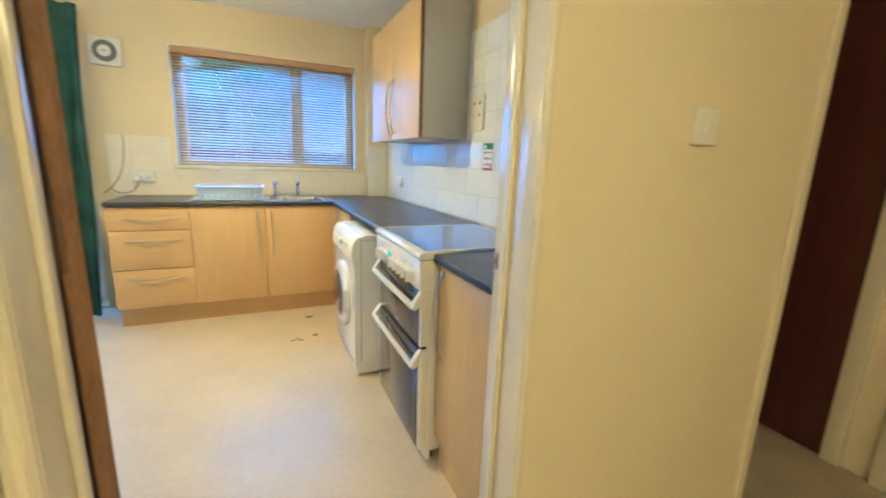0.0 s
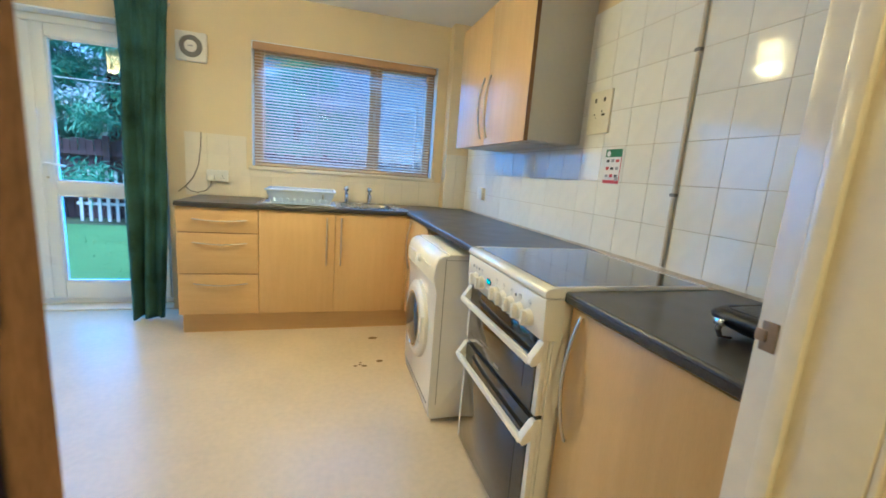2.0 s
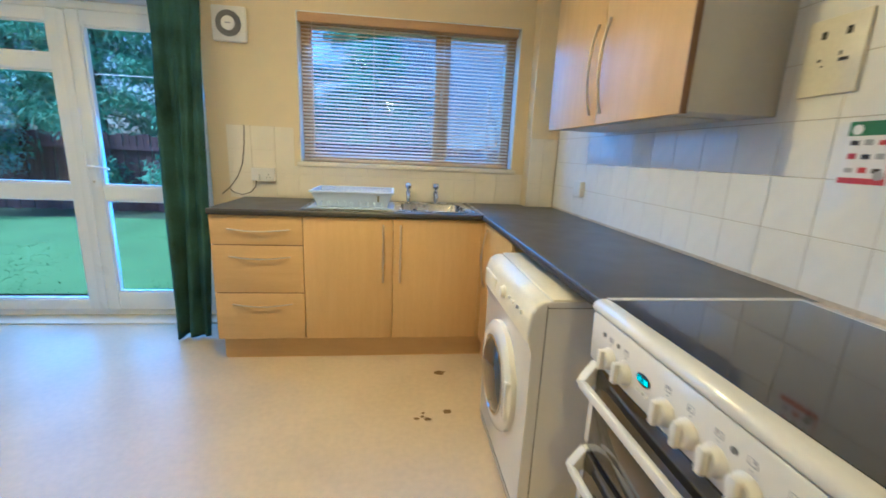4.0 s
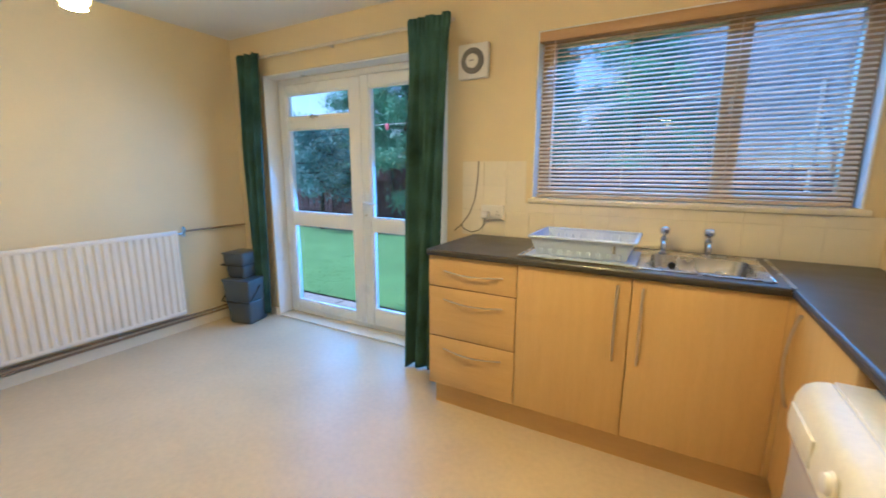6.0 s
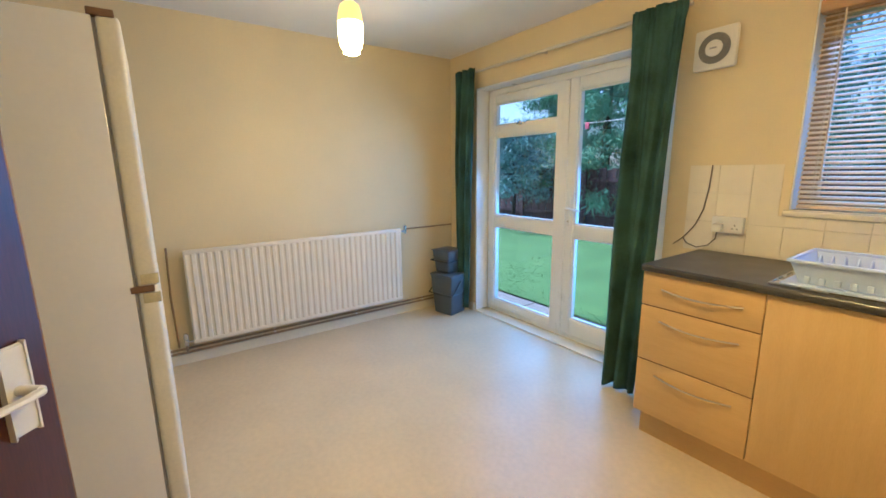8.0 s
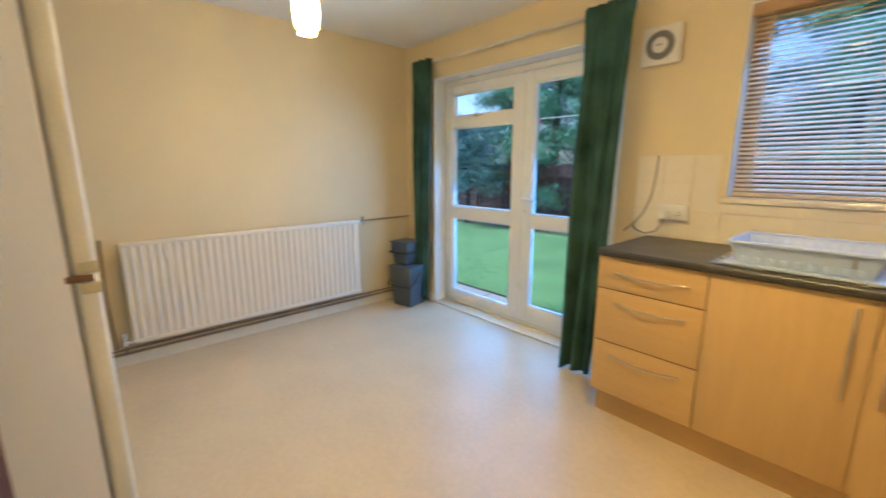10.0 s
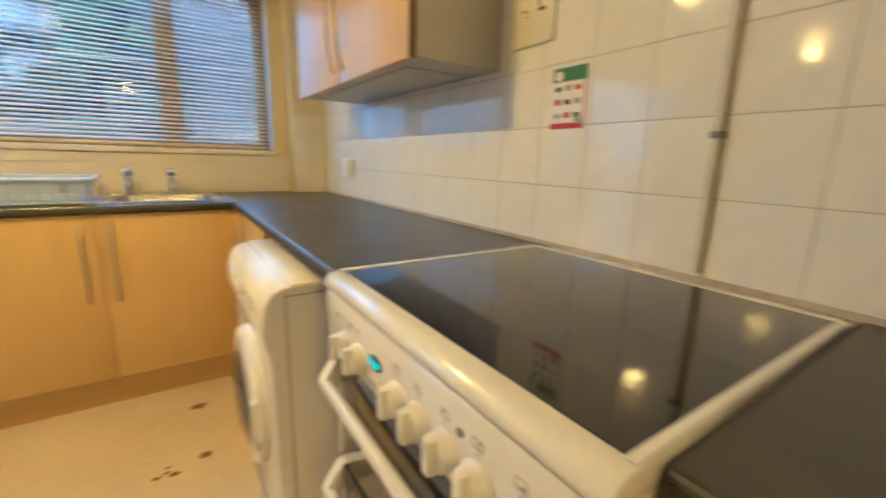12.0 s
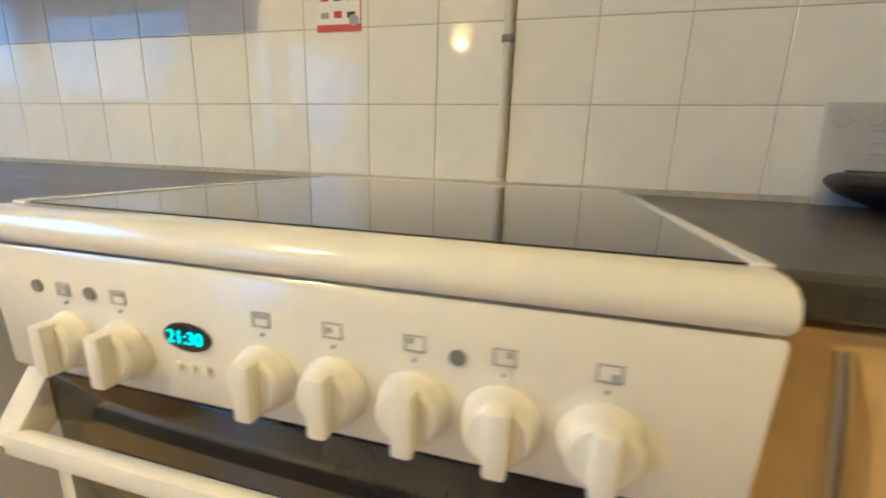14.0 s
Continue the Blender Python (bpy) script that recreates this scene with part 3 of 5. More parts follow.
def curtain(name, top, bot, y, z_low, folds, phase, label, lean=0.0):
    c = thing(name, ((bot[0] + bot[1]) / 2, y - lean, z_low), label, "curtain", group="curtains at the garden doors")
    nu, nv = 110, 40
    verts, faces = [], []
    for j in range(nv + 1):
        s = j / nv
        z = 2.225 + (z_low - 2.225) * s
        xa, xb = top[0] + (bot[0] - top[0]) * s, top[1] + (bot[1] - top[1]) * s
        pinch = math.exp(-((s - 0.022) / 0.012) ** 2)
        amp = 0.012 + 0.022 * min(1, s * 3) - 0.006 * pinch
        for i in range(nu + 1):
            u = i / nu
            wob = 0.35 * math.sin(2.3 * s + 5 * u + phase)
            f = math.sin(2 * math.pi * folds * u + phase + wob + 1.2 * math.sin(3 * u + 2 * phase)) + 0.5 * math.sin(2 * math.pi * folds * 0.61 * u + 2 * phase + 2.2 * s) + 0.22 * math.sin(2 * math.pi * folds * 2.3 * u + 3 * s) * (1 - 0.6 * s)
            frill = 0.006 * math.sin(2 * math.pi * folds * 3.1 * u) * (1 if s < 0.03 else 0)
            verts.append((xa + (xb - xa) * u + 0.006 * math.sin(7 * s + 9 * u), y - lean * s ** 1.3 - 0.5 * amp + amp * f + frill, z + 0.004 * math.sin(23 * u + phase) * (1 if j in (0, nv) else 0)))
    for j in range(nv):
        for i in range(nu):
            a = j * (nu + 1) + i
            faces.append((a, a + 1, a + nu + 2, a + nu + 1))
    me = bpy.data.meshes.new(name)
    me.from_pydata(verts, [], faces)
    me.materials.append(M_CURTAIN)
    me.polygons.foreach_set("use_smooth", [True] * len(me.polygons))
    o = new("drape", me)
    o.parent = c
    o.matrix_parent_inverse = Matrix.Translation(c.location).inverted()
    md = o.modifiers.new("thick", "SOLIDIFY")
    md.thickness = 0.003
    for k in range(4):
        bm = B()
        xx = top[0] + 0.03 + k * (top[1] - top[0] - 0.06) / 3
        lathe(bm, [(0.011, -0.004), (0.016, -0.004), (0.016, 0.004), (0.011, 0.004)], pose(xx, 3.945, 2.197, 0, 90, 0), 12)
        part("ring", bm, M_POLE, c)
    return c


curtain("curtain", (-1.345, -1.03), (-1.30, -1.09), 3.905, 0.015, 3, 0.6, "dark green cotton curtain drawn aside by the drawer unit", 0.12)
curtain("curtain", (-3.05, -2.775), (-3.03, -2.85), 3.915, 0.05, 3, 1.9, "dark green cotton curtain bunched in the corner")

# ---- extractor fan ----
ef = thing("extractor_fan", (-0.915, YN, 1.855), "square white wall extractor fan with a round grille", "extractor fan")
fxm, fzm = -0.915, 1.955
bm = B()
box(bm, fxm - 0.1, fxm + 0.1, YN - 0.035, YN, fzm - 0.1, fzm + 0.1, 0.012)
part("housing", bm, M_PLASTIC, ef)
# solid grey ring: the shade behind the grille is put in as colour
bm = B()
lathe(bm, [(0.074, 0), (0.074, 0.004), (0.04, 0.006), (0.04, 0)], pose(fxm, YN - 0.034, fzm, 90, 0, 0))
part("grille_recess", bm, M_RUBBER, ef, "grey ring painting the shade inside the grille")
for r in (0.046, 0.054, 0.062, 0.07):
    bm = B()
    lathe(bm, [(r - 0.0022, 0), (r - 0.0022, 0.008), (r + 0.001, 0.008), (r + 0.001, 0)], pose(fxm, YN - 0.034, fzm, 90, 0, 0), 32)
    part("grille_ring", bm, M_RUBBER, ef)
bm = B()
lathe(bm, [(0.04, 0), (0.04, 0.010), (0.034, 0.014), (0.01, 0.015)], pose(fxm, YN - 0.034, fzm, 90, 0, 0))
part("centre_cap", bm, M_PLASTIC, ef)
bm = B()
box(bm, fxm - 0.016, fxm + 0.016, YN - 0.0505, YN - 0.0485, fzm - 0.004, fzm + 0.004)
part("badge", bm, M_INK, ef)

# ---- fitted kitchen ----
WT, WTB, FRONT, KICK = 0.91, 0.879, 3.42, 3.49


def bow_handle(parent, a, b, out, rise=0.026, r=0.0055):
    """A bowed bar handle from a to b that stands off along out."""
    a, b, out = Vector(a), Vector(b), Vector(out)
    pts = [a + (b - a) * (k / 12) + out * (0.004 + rise * math.sin(math.pi * k / 12) ** 0.8) for k in range(13)]
    bm = B()
    tube(bm, pts, r, flat=0.75)
    return part("handle", bm, M_HANDLE, parent, "bowed steel handle")


def plinth_y(x0, x1, parent):
    bm = B()
    box(bm, x0, x1, KICK, KICK + 0.016, 0.0, 0.15)
    part("plinth", bm, M_BEECH_H, parent)


# drawer unit
du = thing("drawer_unit", (-0.64, 3.7, 0), "beech three-drawer base unit under dark worktop", "kitchen unit", group="beech base units")
bm = B()
box(bm, -0.882, -0.412, FRONT + 0.02, 3.98, 0.15, WTB)
part("carcass", bm, M_BEECH, du)
bm = B()
box(bm, -0.890, -0.882, FRONT + 0.02, 3.98, 0.15, WTB, 0.001)
part("end_panel", bm, M_BEECH, du)
plinth_y(-0.888, -0.405, du)
for a, b in ((0.152, 0.429), (0.435, 0.707), (0.713, 0.874)):
    bm = B()
    box(bm, -0.892, -0.408, FRONT, FRONT + 0.019, a, b, 0.002)
    d = part("drawer", bm, M_BEECH_H, du)
    zh = b - 0.062 if b < 0.85 else 0.80
    pts = [Vector((-0.80 + 0.325 * k / 12, FRONT - 0.004 - 0.022 * math.sin(math.pi * k / 12), zh - 0.009 * math.sin(math.pi * k / 12))) for k in range(13)]
    bm = B()
    tube(bm, pts, 0.0050, flat=0.8)
    part("handle", bm, M_HANDLE, d, "bowed steel handle")
    # brown strip in the open gap, its dark shade given as colour
    bm = B()
    box(bm, -0.882, -0.41, FRONT + 0.0025, FRONT + 0.018, b, b + 0.006)
    part("drawer_gap_shade", bm, M_EDGE, du)

# sink unit
su = thing("sink_unit", (0.1, 3.7, 0), "beech two-door sink base unit under dark worktop", "kitchen unit", group="beech base units")
bm = B()
box(bm, -0.408, 0.60, FRONT + 0.02, 3.98, 0.15, 0.70)
box(bm, -0.408, -0.39, FRONT + 0.02, 3.98, 0.70, WTB)
box(bm, 0.582, 0.60, FRONT + 0.02, 3.98, 0.70, WTB)
part("carcass", bm, M_BEECH, su)
plinth_y(-0.405, 0.655, su)
for a, b, hx in ((-0.404, 0.090, 0.037), (0.094, 0.60, 0.134)):
    bm = B()
    box(bm, a, b, FRONT, FRONT + 0.019, 0.152, 0.874, 0.002)
    d = part("door", bm, M_BEECH, su)
    bow_handle(d, (hx, FRONT, 0.50), (hx, FRONT, 0.84), (0, -1, 0))

bm = B()
box(bm, 0.602, 0.640, FRONT + 0.002, FRONT + 0.02, 0.152, 0.868, 0.001)
part("corner_post", bm, M_BEECH, su)

# corner unit facing the cooker run
cu = thing("corner_unit", (0.9, 3.1, 0), "narrow beech corner base unit beside the washing machine", "kitchen unit", group="beech base units")
bm = B()
box(bm, 0.64, 1.18, 2.86, 3.42, 0.15, WTB)
part("carcass", bm, M_BEECH, cu)
bm = B()
box(bm, 0.62, 0.639, 2.862, 3.419, 0.152, 0.868, 0.002)
d = part("door", bm, M_BEECH, cu)
bow_handle(d, (0.62, 3.33, 0.50), (0.62, 3.33, 0.84), (-1, 0, 0))
bm = B()
box(bm, 0.655, 0.671, 2.862, KICK, 0.0, 0.15)
part("plinth", bm, M_BEECH, cu)

# unit by the doorway
nu_ = thing("base_unit", (0.9, 1.13, 0), "beech single-door base unit between doorway and cooker", "kitchen unit", group="beech base units")
bm = B()
box(bm, 0.675, 1.18, 0.90, 1.380, 0.15, WTB)
part("carcass", bm, M_BEECH, nu_)
bm = B()
box(bm, 0.655, 0.674, 0.885, 1.385, 0.152, 0.870, 0.002)
d = part("door", bm, M_BEECH, nu_)
bow_handle(d, (0.655, 1.340, 0.50), (0.655, 1.340, 0.858), (-1, 0, 0), 0.032)
bm = B()
box(bm, 0.678, 0.694, 0.88, 1.376, 0.0, 0.15)
part("plinth", bm, M_BEECH, nu_)


def nose(u0, u1, s):
    """Outline of a worktop with a rounded front; u0 front, u1 back."""
    return [(u1, WTB), (u1, WT), (u0 + s * 0.007, WT), (u0 + s * 0.003, WT - 0.0015), (u0 + s * 0.0008, WT - 0.005), (u0, WT - 0.012), (u0 + s * 0.001, WTB + 0.004), (u0 + s * 0.005, WTB)]


# sink worktop, cut out for the bowl
SX0, SX1, SY0, SY1 = 0.13, 0.53, 3.50, 3.85
bm = B()
prism(bm, nose(3.40, SY0, 1), "x", -0.895, 0.599)
for a, b, c, d in ((-0.895, SX0, SY0, 3.992), (SX1, 0.599, SY0, 3.992), (SX0, SX1, SY1, 3.992)):
    box(bm, a, b, c, d, WTB, WT)
bmesh.ops.remove_doubles(bm, verts=bm.verts, dist=0.0004)
wt_sink = solid("worktop", bm, M_WORKTOP, "charcoal laminate worktop around the sink", "worktop", smooth=False)
part("front_edging", box(B(), -0.894, 0.597, 3.3984, 3.403, WTB + 0.004, WT - 0.010, 0.001), M_EDGING, wt_sink, "darker worn laminate edge")
bm = B()
prism(bm, [(x, z) for x, z in nose(0.60, 1.192, 1)], "y", 2.008, 3.992)
wt_long = solid("worktop", bm, M_WORKTOP, "charcoal laminate worktop over the washing machine", "worktop")
part("front_edging", box(B(), 0.5984, 0.603, 2.009, 3.397, WTB + 0.004, WT - 0.010, 0.001), M_EDGING, wt_long, "darker worn laminate edge")
bm = B()
prism(bm, [(x, z) for x, z in nose(0.638, 1.192, 1)], "y", 0.872, 1.400)
wt_short = solid("worktop", bm, M_WORKTOP, "short charcoal laminate worktop beside the cooker", "worktop")
part("front_edging", box(B(), 0.6364, 0.641, 0.873, 1.399, WTB + 0.004, WT - 0.010, 0.001), M_EDGING, wt_short, "darker worn laminate edge")
for y0, y1, x0_, x1_, nm in ((3.40, 3.99, 0.597, 0.612, "north"), ):
    bm = B()
    box(bm, x0_, x1_, y0, y1, WT, WT + 0.0035, 0.001)
    box(bm, x0_, x1_, y0 - 0.002, y0 + 0.002, WTB, WT, 0.0005)
    solid("joint_strip", bm, M_SINK, "silver worktop joint strip", "trim strip")

# sink
sk = thing("sink", (0.1, 3.7, WT), "inset stainless steel sink with drainer", "sink")
bm = B()
X0, X1, Y0, Y1 = -0.42, 0.565, 3.455, 3.925
zt = WT + 0.004
for a, b, c, d in ((X0, SX0, Y0, Y1), (SX1, X1, Y0, Y1), (SX0, SX1, Y0, SY0), (SX0, SX1, SY1, Y1)):
    box(bm, a, b, c, d, WT + 0.0005, zt)
bmesh.ops.remove_doubles(bm, verts=bm.verts, dist=0.0004)
part("rim", bm, M_SINK, sk, smooth=False)
bm = B()
for a, b, c, d in ((X0, X1, Y0, Y0 + 0.008), (X0, X1, Y1 - 0.008, Y1), (X0, X0 + 0.008, Y0 + 0.008, Y1 - 0.008), (X1 - 0.008, X1, Y0 + 0.008, Y1 - 0.008)):
    box(bm, a, b, c, d, WT + 0.001, zt + 0.003, 0.0015)
part("rim_bead", bm, M_SINK, sk)
bm = B()
n = 32


def ring(hx, hy, z, rr):
    out = []
    for k in range(n):
        t = 2 * math.pi * k / n
        c, s = math.cos(t), math.sin(t)
        e = 2 / rr
        out.append(bm.verts.new(((SX0 + SX1) / 2 + hx * math.copysign(abs(c) ** e, c), (SY0 + SY1) / 2 + hy * math.copysign(abs(s) ** e, s), z)))
    return out


rings = [ring(0.205, 0.180, zt + 0.001, 12), ring(0.192, 0.167, zt - 0.002, 8), ring(0.183, 0.158, zt - 0.10, 6), ring(0.165, 0.14, zt - 0.15, 5), ring(0.04, 0.04, zt - 0.158, 2)]
for a, b in zip(rings, rings[1:]):
    for k in range(n):
        bm.faces.new((a[k], a[(k + 1) % n], b[(k + 1) % n], b[k]))
bm.faces.new(rings[-1])
part("bowl", bm, M_SINK, sk)
bm = B()
lathe(bm, [(0.036, 0), (0.036, 0.004), (0.026, 0.006), (0.02, 0.001)], pose((SX0 + SX1) / 2, (SY0 + SY1) / 2, zt - 0.157))
part("drain", bm, M_CHROME, sk)
bm = B()
rod(bm, (0.23, SY1 - 0.022, zt - 0.05), (0.23, SY1 - 0.008, zt - 0.05), 0.016)
part("overflow", bm, M_BLACK, sk)
for k in range(7):
    bm = B()
    box(bm, X0 + 0.05, SX0 - 0.05, Y0 + 0.06 + k * 0.055, Y0 + 0.072 + k * 0.055, zt, zt + 0.0025, 0.001)
    part("drainer_rib", bm, M_SINK, sk)


def tap(x, y, label):
    t = thing("pillar_tap", (x, y, zt), label, "tap", group="sink taps")
    bm = B()
    lathe(bm, [(0.024, 0), (0.024, 0.006), (0.014, 0.012), (0.012, 0.05), (0.015, 0.06), (0.015, 0.078), (0.009, 0.085), (0.009, 0.095)], pose(x, y, zt), 20)
    part("body", bm, M_CHROME, t)
    bm = B()
    tube(bm, [(x, y, zt + 0.055), (x, y - 0.03, zt + 0.066), (x, y - 0.065, zt + 0.066), (x, y - 0.088, zt + 0.055), (x, y - 0.092, zt + 0.038)], 0.0095, 10)
    part("spout", bm, M_CHROME, t)
    bm = B()
    lathe(bm, [(0.008, 0), (0.02, 0.006), (0.024, 0.018), (0.022, 0.034), (0.012, 0.04)], pose(x, y, zt + 0.092), 8)
    part("tap_head", bm, M_CHROME, t)


tap(0.186, 3.875, "chrome pillar tap with faceted head behind the sink")
tap(0.37, 3.875, "chrome pillar tap with faceted head behind the sink")

# dish rack
dr = thing("dish_rack", (-0.16, 3.7, zt), "pale blue plastic dish drainer on the steel drainer", "dish rack")
RX0, RX1, RY0, RY1 = -0.365, 0.085, 3.46, 3.79
bm = B()
o0 = [(RX0 + 0.03, RY0 + 0.03), (RX1 - 0.03, RY0 + 0.03), (RX1 - 0.03, RY1 - 0.03), (RX0 + 0.03, RY1 - 0.03)]
o1 = [(RX0, RY0), (RX1, RY0), (RX1, RY1), (RX0, RY1)]
th = 0.003
zl, zh = zt + 0.012, zt + 0.098
for k in range(4):
    (ax, ay), (bx_, by_) = o0[k], o0[(k + 1) % 4]
    (cx, cy), (dx, dy) = o1[k], o1[(k + 1) % 4]
    inx, iny = [(0, th), (-th, 0), (0, -th), (th, 0)][k]
    vs = [bm.verts.new(p) for p in ((ax, ay, zl), (bx_, by_, zl), (dx, dy, zh), (cx, cy, zh), (ax + inx, ay + iny, zl), (bx_ + inx, by_ + iny, zl), (dx + inx, dy + iny, zh), (cx + inx, cy + iny, zh))]
    for f in ((0, 1, 2, 3), (7, 6, 5, 4), (0, 4, 5, 1), (3, 2, 6, 7), (0, 3, 7, 4), (1, 5, 6, 2)):
        bm.faces.new([vs[i] for i in f])
part("basket", bm, M_RACK, dr, smooth=False)
bm = B()
for a, b, c, d in ((RX0 - 0.008, RX1 + 0.008, RY0 - 0.008, RY0 + 0.006), (RX0 - 0.008, RX1 + 0.008, RY1 - 0.006, RY1 + 0.008), (RX0 - 0.008, RX0 + 0.006, RY0 + 0.006, RY1 - 0.006), (RX1 - 0.006, RX1 + 0.008, RY0 + 0.006, RY1 - 0.006)):
    box(bm, a, b, c, d, zh - 0.006, zh + 0.006, 0.003)
part("rim", bm, M_RACK, dr)
bm = B()
for k in range(5):
    y = RY0 + 0.04 + k * 0.06
    box(bm, RX0 + 0.03, RX1 - 0.03, y, y + 0.012, zl, zl + 0.005)
for k in range(11):
    x = RX0 + 0.04 + k * 0.036
    box(bm, x, x + 0.006, RY0 + 0.035, RY1 - 0.035, zl + 0.005, zl + 0.009)
part("base_grid", bm, M_RACK, dr)
for k in range(11):
    bm = B()
    x = RX0 + 0.045 + k * 0.036
    tube(bm, [(x, RY0 + 0.19, zl + 0.006), (x, RY0 + 0.19, zl + 0.06), (x, RY0 + 0.21, zl + 0.085), (x, RY0 + 0.23, zl + 0.06), (x, RY0 + 0.23, zl + 0.006)], 0.0035, 6)
    part("plate_prong", bm, M_RACK, dr)
for k in range(9):
    x = RX0 + 0.045 + k * 0.042
    part("drain_rib", box(B(), x, x + 0.018, RY0 + 0.012, RY0 + 0.024, zl + 0.003, zl + 0.03, 0.003), M_RACK, dr)
part("side_slot", box(B(), RX1 - 0.085, RX1 - 0.075, RY0 + 0.006, RY0 + 0.014, zl + 0.035, zl + 0.075, 0.002), M_RUBBER, dr)
bm = B()
box(bm, RX0 - 0.02, RX1 + 0.01, RY0 - 0.012, RY1 + 0.0, zt + 0.003, zt + 0.011, 0.003)
part("drip_tray", bm, M_RACK, dr)

# wall cabinet
wc = thing("wall_cabinet", (1.05, 2.78, 1.385), "two-door beech wall cabinet with grey side panel", "kitchen cabinet")
CX, CY0, CY1, CZ0, CZ1 = 0.888, 2.255, 3.268, 1.387, 2.135
bm = B()
box(bm, CX + 0.021, XE - 0.001, CY0, CY1, CZ0, CZ1, 0.001)
part("carcass", bm, M_CARCASS, wc)
ym = (CY0 + CY1) / 2
for a, b, hy in ((CY0, ym - 0.002, ym - 0.045), (ym + 0.002, CY1, ym + 0.045)):
    bm = B()
    box(bm, CX, CX + 0.019, a, b, CZ0 - 0.006, CZ1, 0.002)
    d = part("door", bm, M_BEECH, wc)
    bow_handle(d, (CX, hy, 1.42), (CX, hy, 1.76), (-1, 0, 0))
bm = B()
box(bm, CX + 0.0005, CX + 0.021, CY0 - 0.003, CY0, CZ0 - 0.006, CZ1)
part("door_edging", bm, M_EDGE, wc)
bm = B()
box(bm, CX + 0.06, XE - 0.06, CY0 + 0.12, CY1 - 0.12, CZ0 - 0.005, CZ0 - 0.0005, 0.002)
part("under_panel", bm, M_CARCASS, wc)

# ---- cooker ----
ck = thing("electric_cooker", (0.88, 1.70, 0), "white freestanding double-oven electric cooker with ceramic hob", "cooker")
KY0, KY1, KB = 1.4040, 2.004, 1.155
bm = B()
box(bm, 0.60, KB, KY0, KY1, 0.06, 0.885, 0.003)
part("body", bm, M_WHITE, ck)
for fx in (0.64, 1.1):
    for fy in (KY0 + 0.05, KY1 - 0.05):
        bm = B()
        rod(bm, (fx, fy, 0.003), (fx, fy, 0.06), 0.018)
        part("foot", bm, M_BLACK, ck)
bm = B()
box(bm, 0.612, 0.63, KY0 + 0.01, KY1 - 0.01, 0.012, 0.06)
part("plinth", bm, M_WHITE, ck)
# hob surround with a rolled front lip
bm = B()
prism(bm, [(1.115, 0.891), (1.115, 0.9195), (0.575, 0.9195), (0.563, 0.9165), (0.556, 0.910), (0.5535, 0.902), (0.555, 0.895), (0.559, 0.891)], "y", KY0 - 0.0055, KY1 + 0.006, 0.003)
hobf = part("hob_surround", bm, M_WHITE, ck)
bm = B()
box(bm, 0.590, 1.100, KY0 + 0.0085, KY1 - 0.013, 0.9197, 0.9211, 0.0005)
part("hob_glass", bm, M_BLACKGLASS, ck, "black ceramic glass", smooth=False)
bm = B()
for a, b, c, d in ((1.101, 1.114, KY0 + 0.003, KY1 - 0.003), (0.586, 1.1005, KY0 - 0.003, KY0 + 0.008), (0.586, 1.1005, KY1 - 0.0125, KY1 + 0.003)):
    box(bm, a, b, c, d, 0.9197, 0.9222, 0.0005)
part("hob_trim", bm, M_WHITE, ck, smooth=False)
bm = B()
box(bm, 1.117, 1.163, KY0 - 0.004, KY1 + 0.004, 0.888, 0.9125, 0.002)
part("rear_filler", bm, M_GROUT, ck, "beige filler strip behind the hob")
# control panel
bm = B()
prism(bm, [(0.62, 0.767), (0.62, 0.888), (0.560, 0.888), (0.557, 0.884), (0.562, 0.772), (0.566, 0.767)], "y", KY0 - 0.0055, KY1 + 0.003, 0.004)
part("control_panel", bm, M_WHITE, ck)


def px(z):
    return 0.557 + (0.884 - z) / 0.10 * 0.005


def knob(y, z, turn=0.0):
    m = pose(px(z), y, z, 0, -90, 0)
    bm = B()
    lathe(bm, [(0.026, -0.002), (0.026, 0.004), (0.0235, 0.007), (0.0225, 0.016), (0.019, 0.019)], m, 24)
    k = part("knob", bm, M_KNOB, ck, "white rotary knob")
    bm = B()
    box(bm, -0.0225, 0.0225, -0.0075, 0.0075, 0.010, 0.029, 0.003)
    bmesh.ops.transform(bm, matrix=m @ pose(0, 0, 0, 0, 0, turn), verts=bm.verts)
    part("grip", bm, M_KNOB, k)


KNOBS = (1.916, 1.856, 1.721, 1.663, 1.603, 1.544, 1.483)
for y in KNOBS:
    knob(y, 0.809)
for i, y in enumerate(KNOBS):
    zi = 0.855
    s = 0.0075
    bm = B()
    for a, b, c, d in ((-s, s, -s, -s + 0.0014), (-s, s, s - 0.0014, s), (-s, -s + 0.0014, -s, s), (s - 0.0014, s, -s, s)):
        box(bm, px(zi) - 0.0008, px(zi) + 0.001, y + a, y + b, zi + c * 0.8, zi + d * 0.8)
    if i < 3:
        box(bm, px(zi) - 0.001, px(zi) + 0.001, y - 0.005, y + 0.005, zi + (0.001 if i else -0.004), zi + 0.004)
    else:
        oy, oz = ((0.003, 0.0), (0.003, 0.002), (-0.003, 0.002), (-0.003, -0.002))[i - 3]
        box(bm, px(zi) - 0.001, px(zi) + 0.001, y + oy - 0.002, y + oy + 0.002, zi + oz - 0.002, zi + oz + 0.002)
    rod(bm, (px(zi) - 0.0008, y, zi - 0.012), (px(zi) + 0.001, y, zi - 0.012), 0.0016, seg=8)
    part("dial_symbol", bm, M_INK, ck, "printed grey symbol")
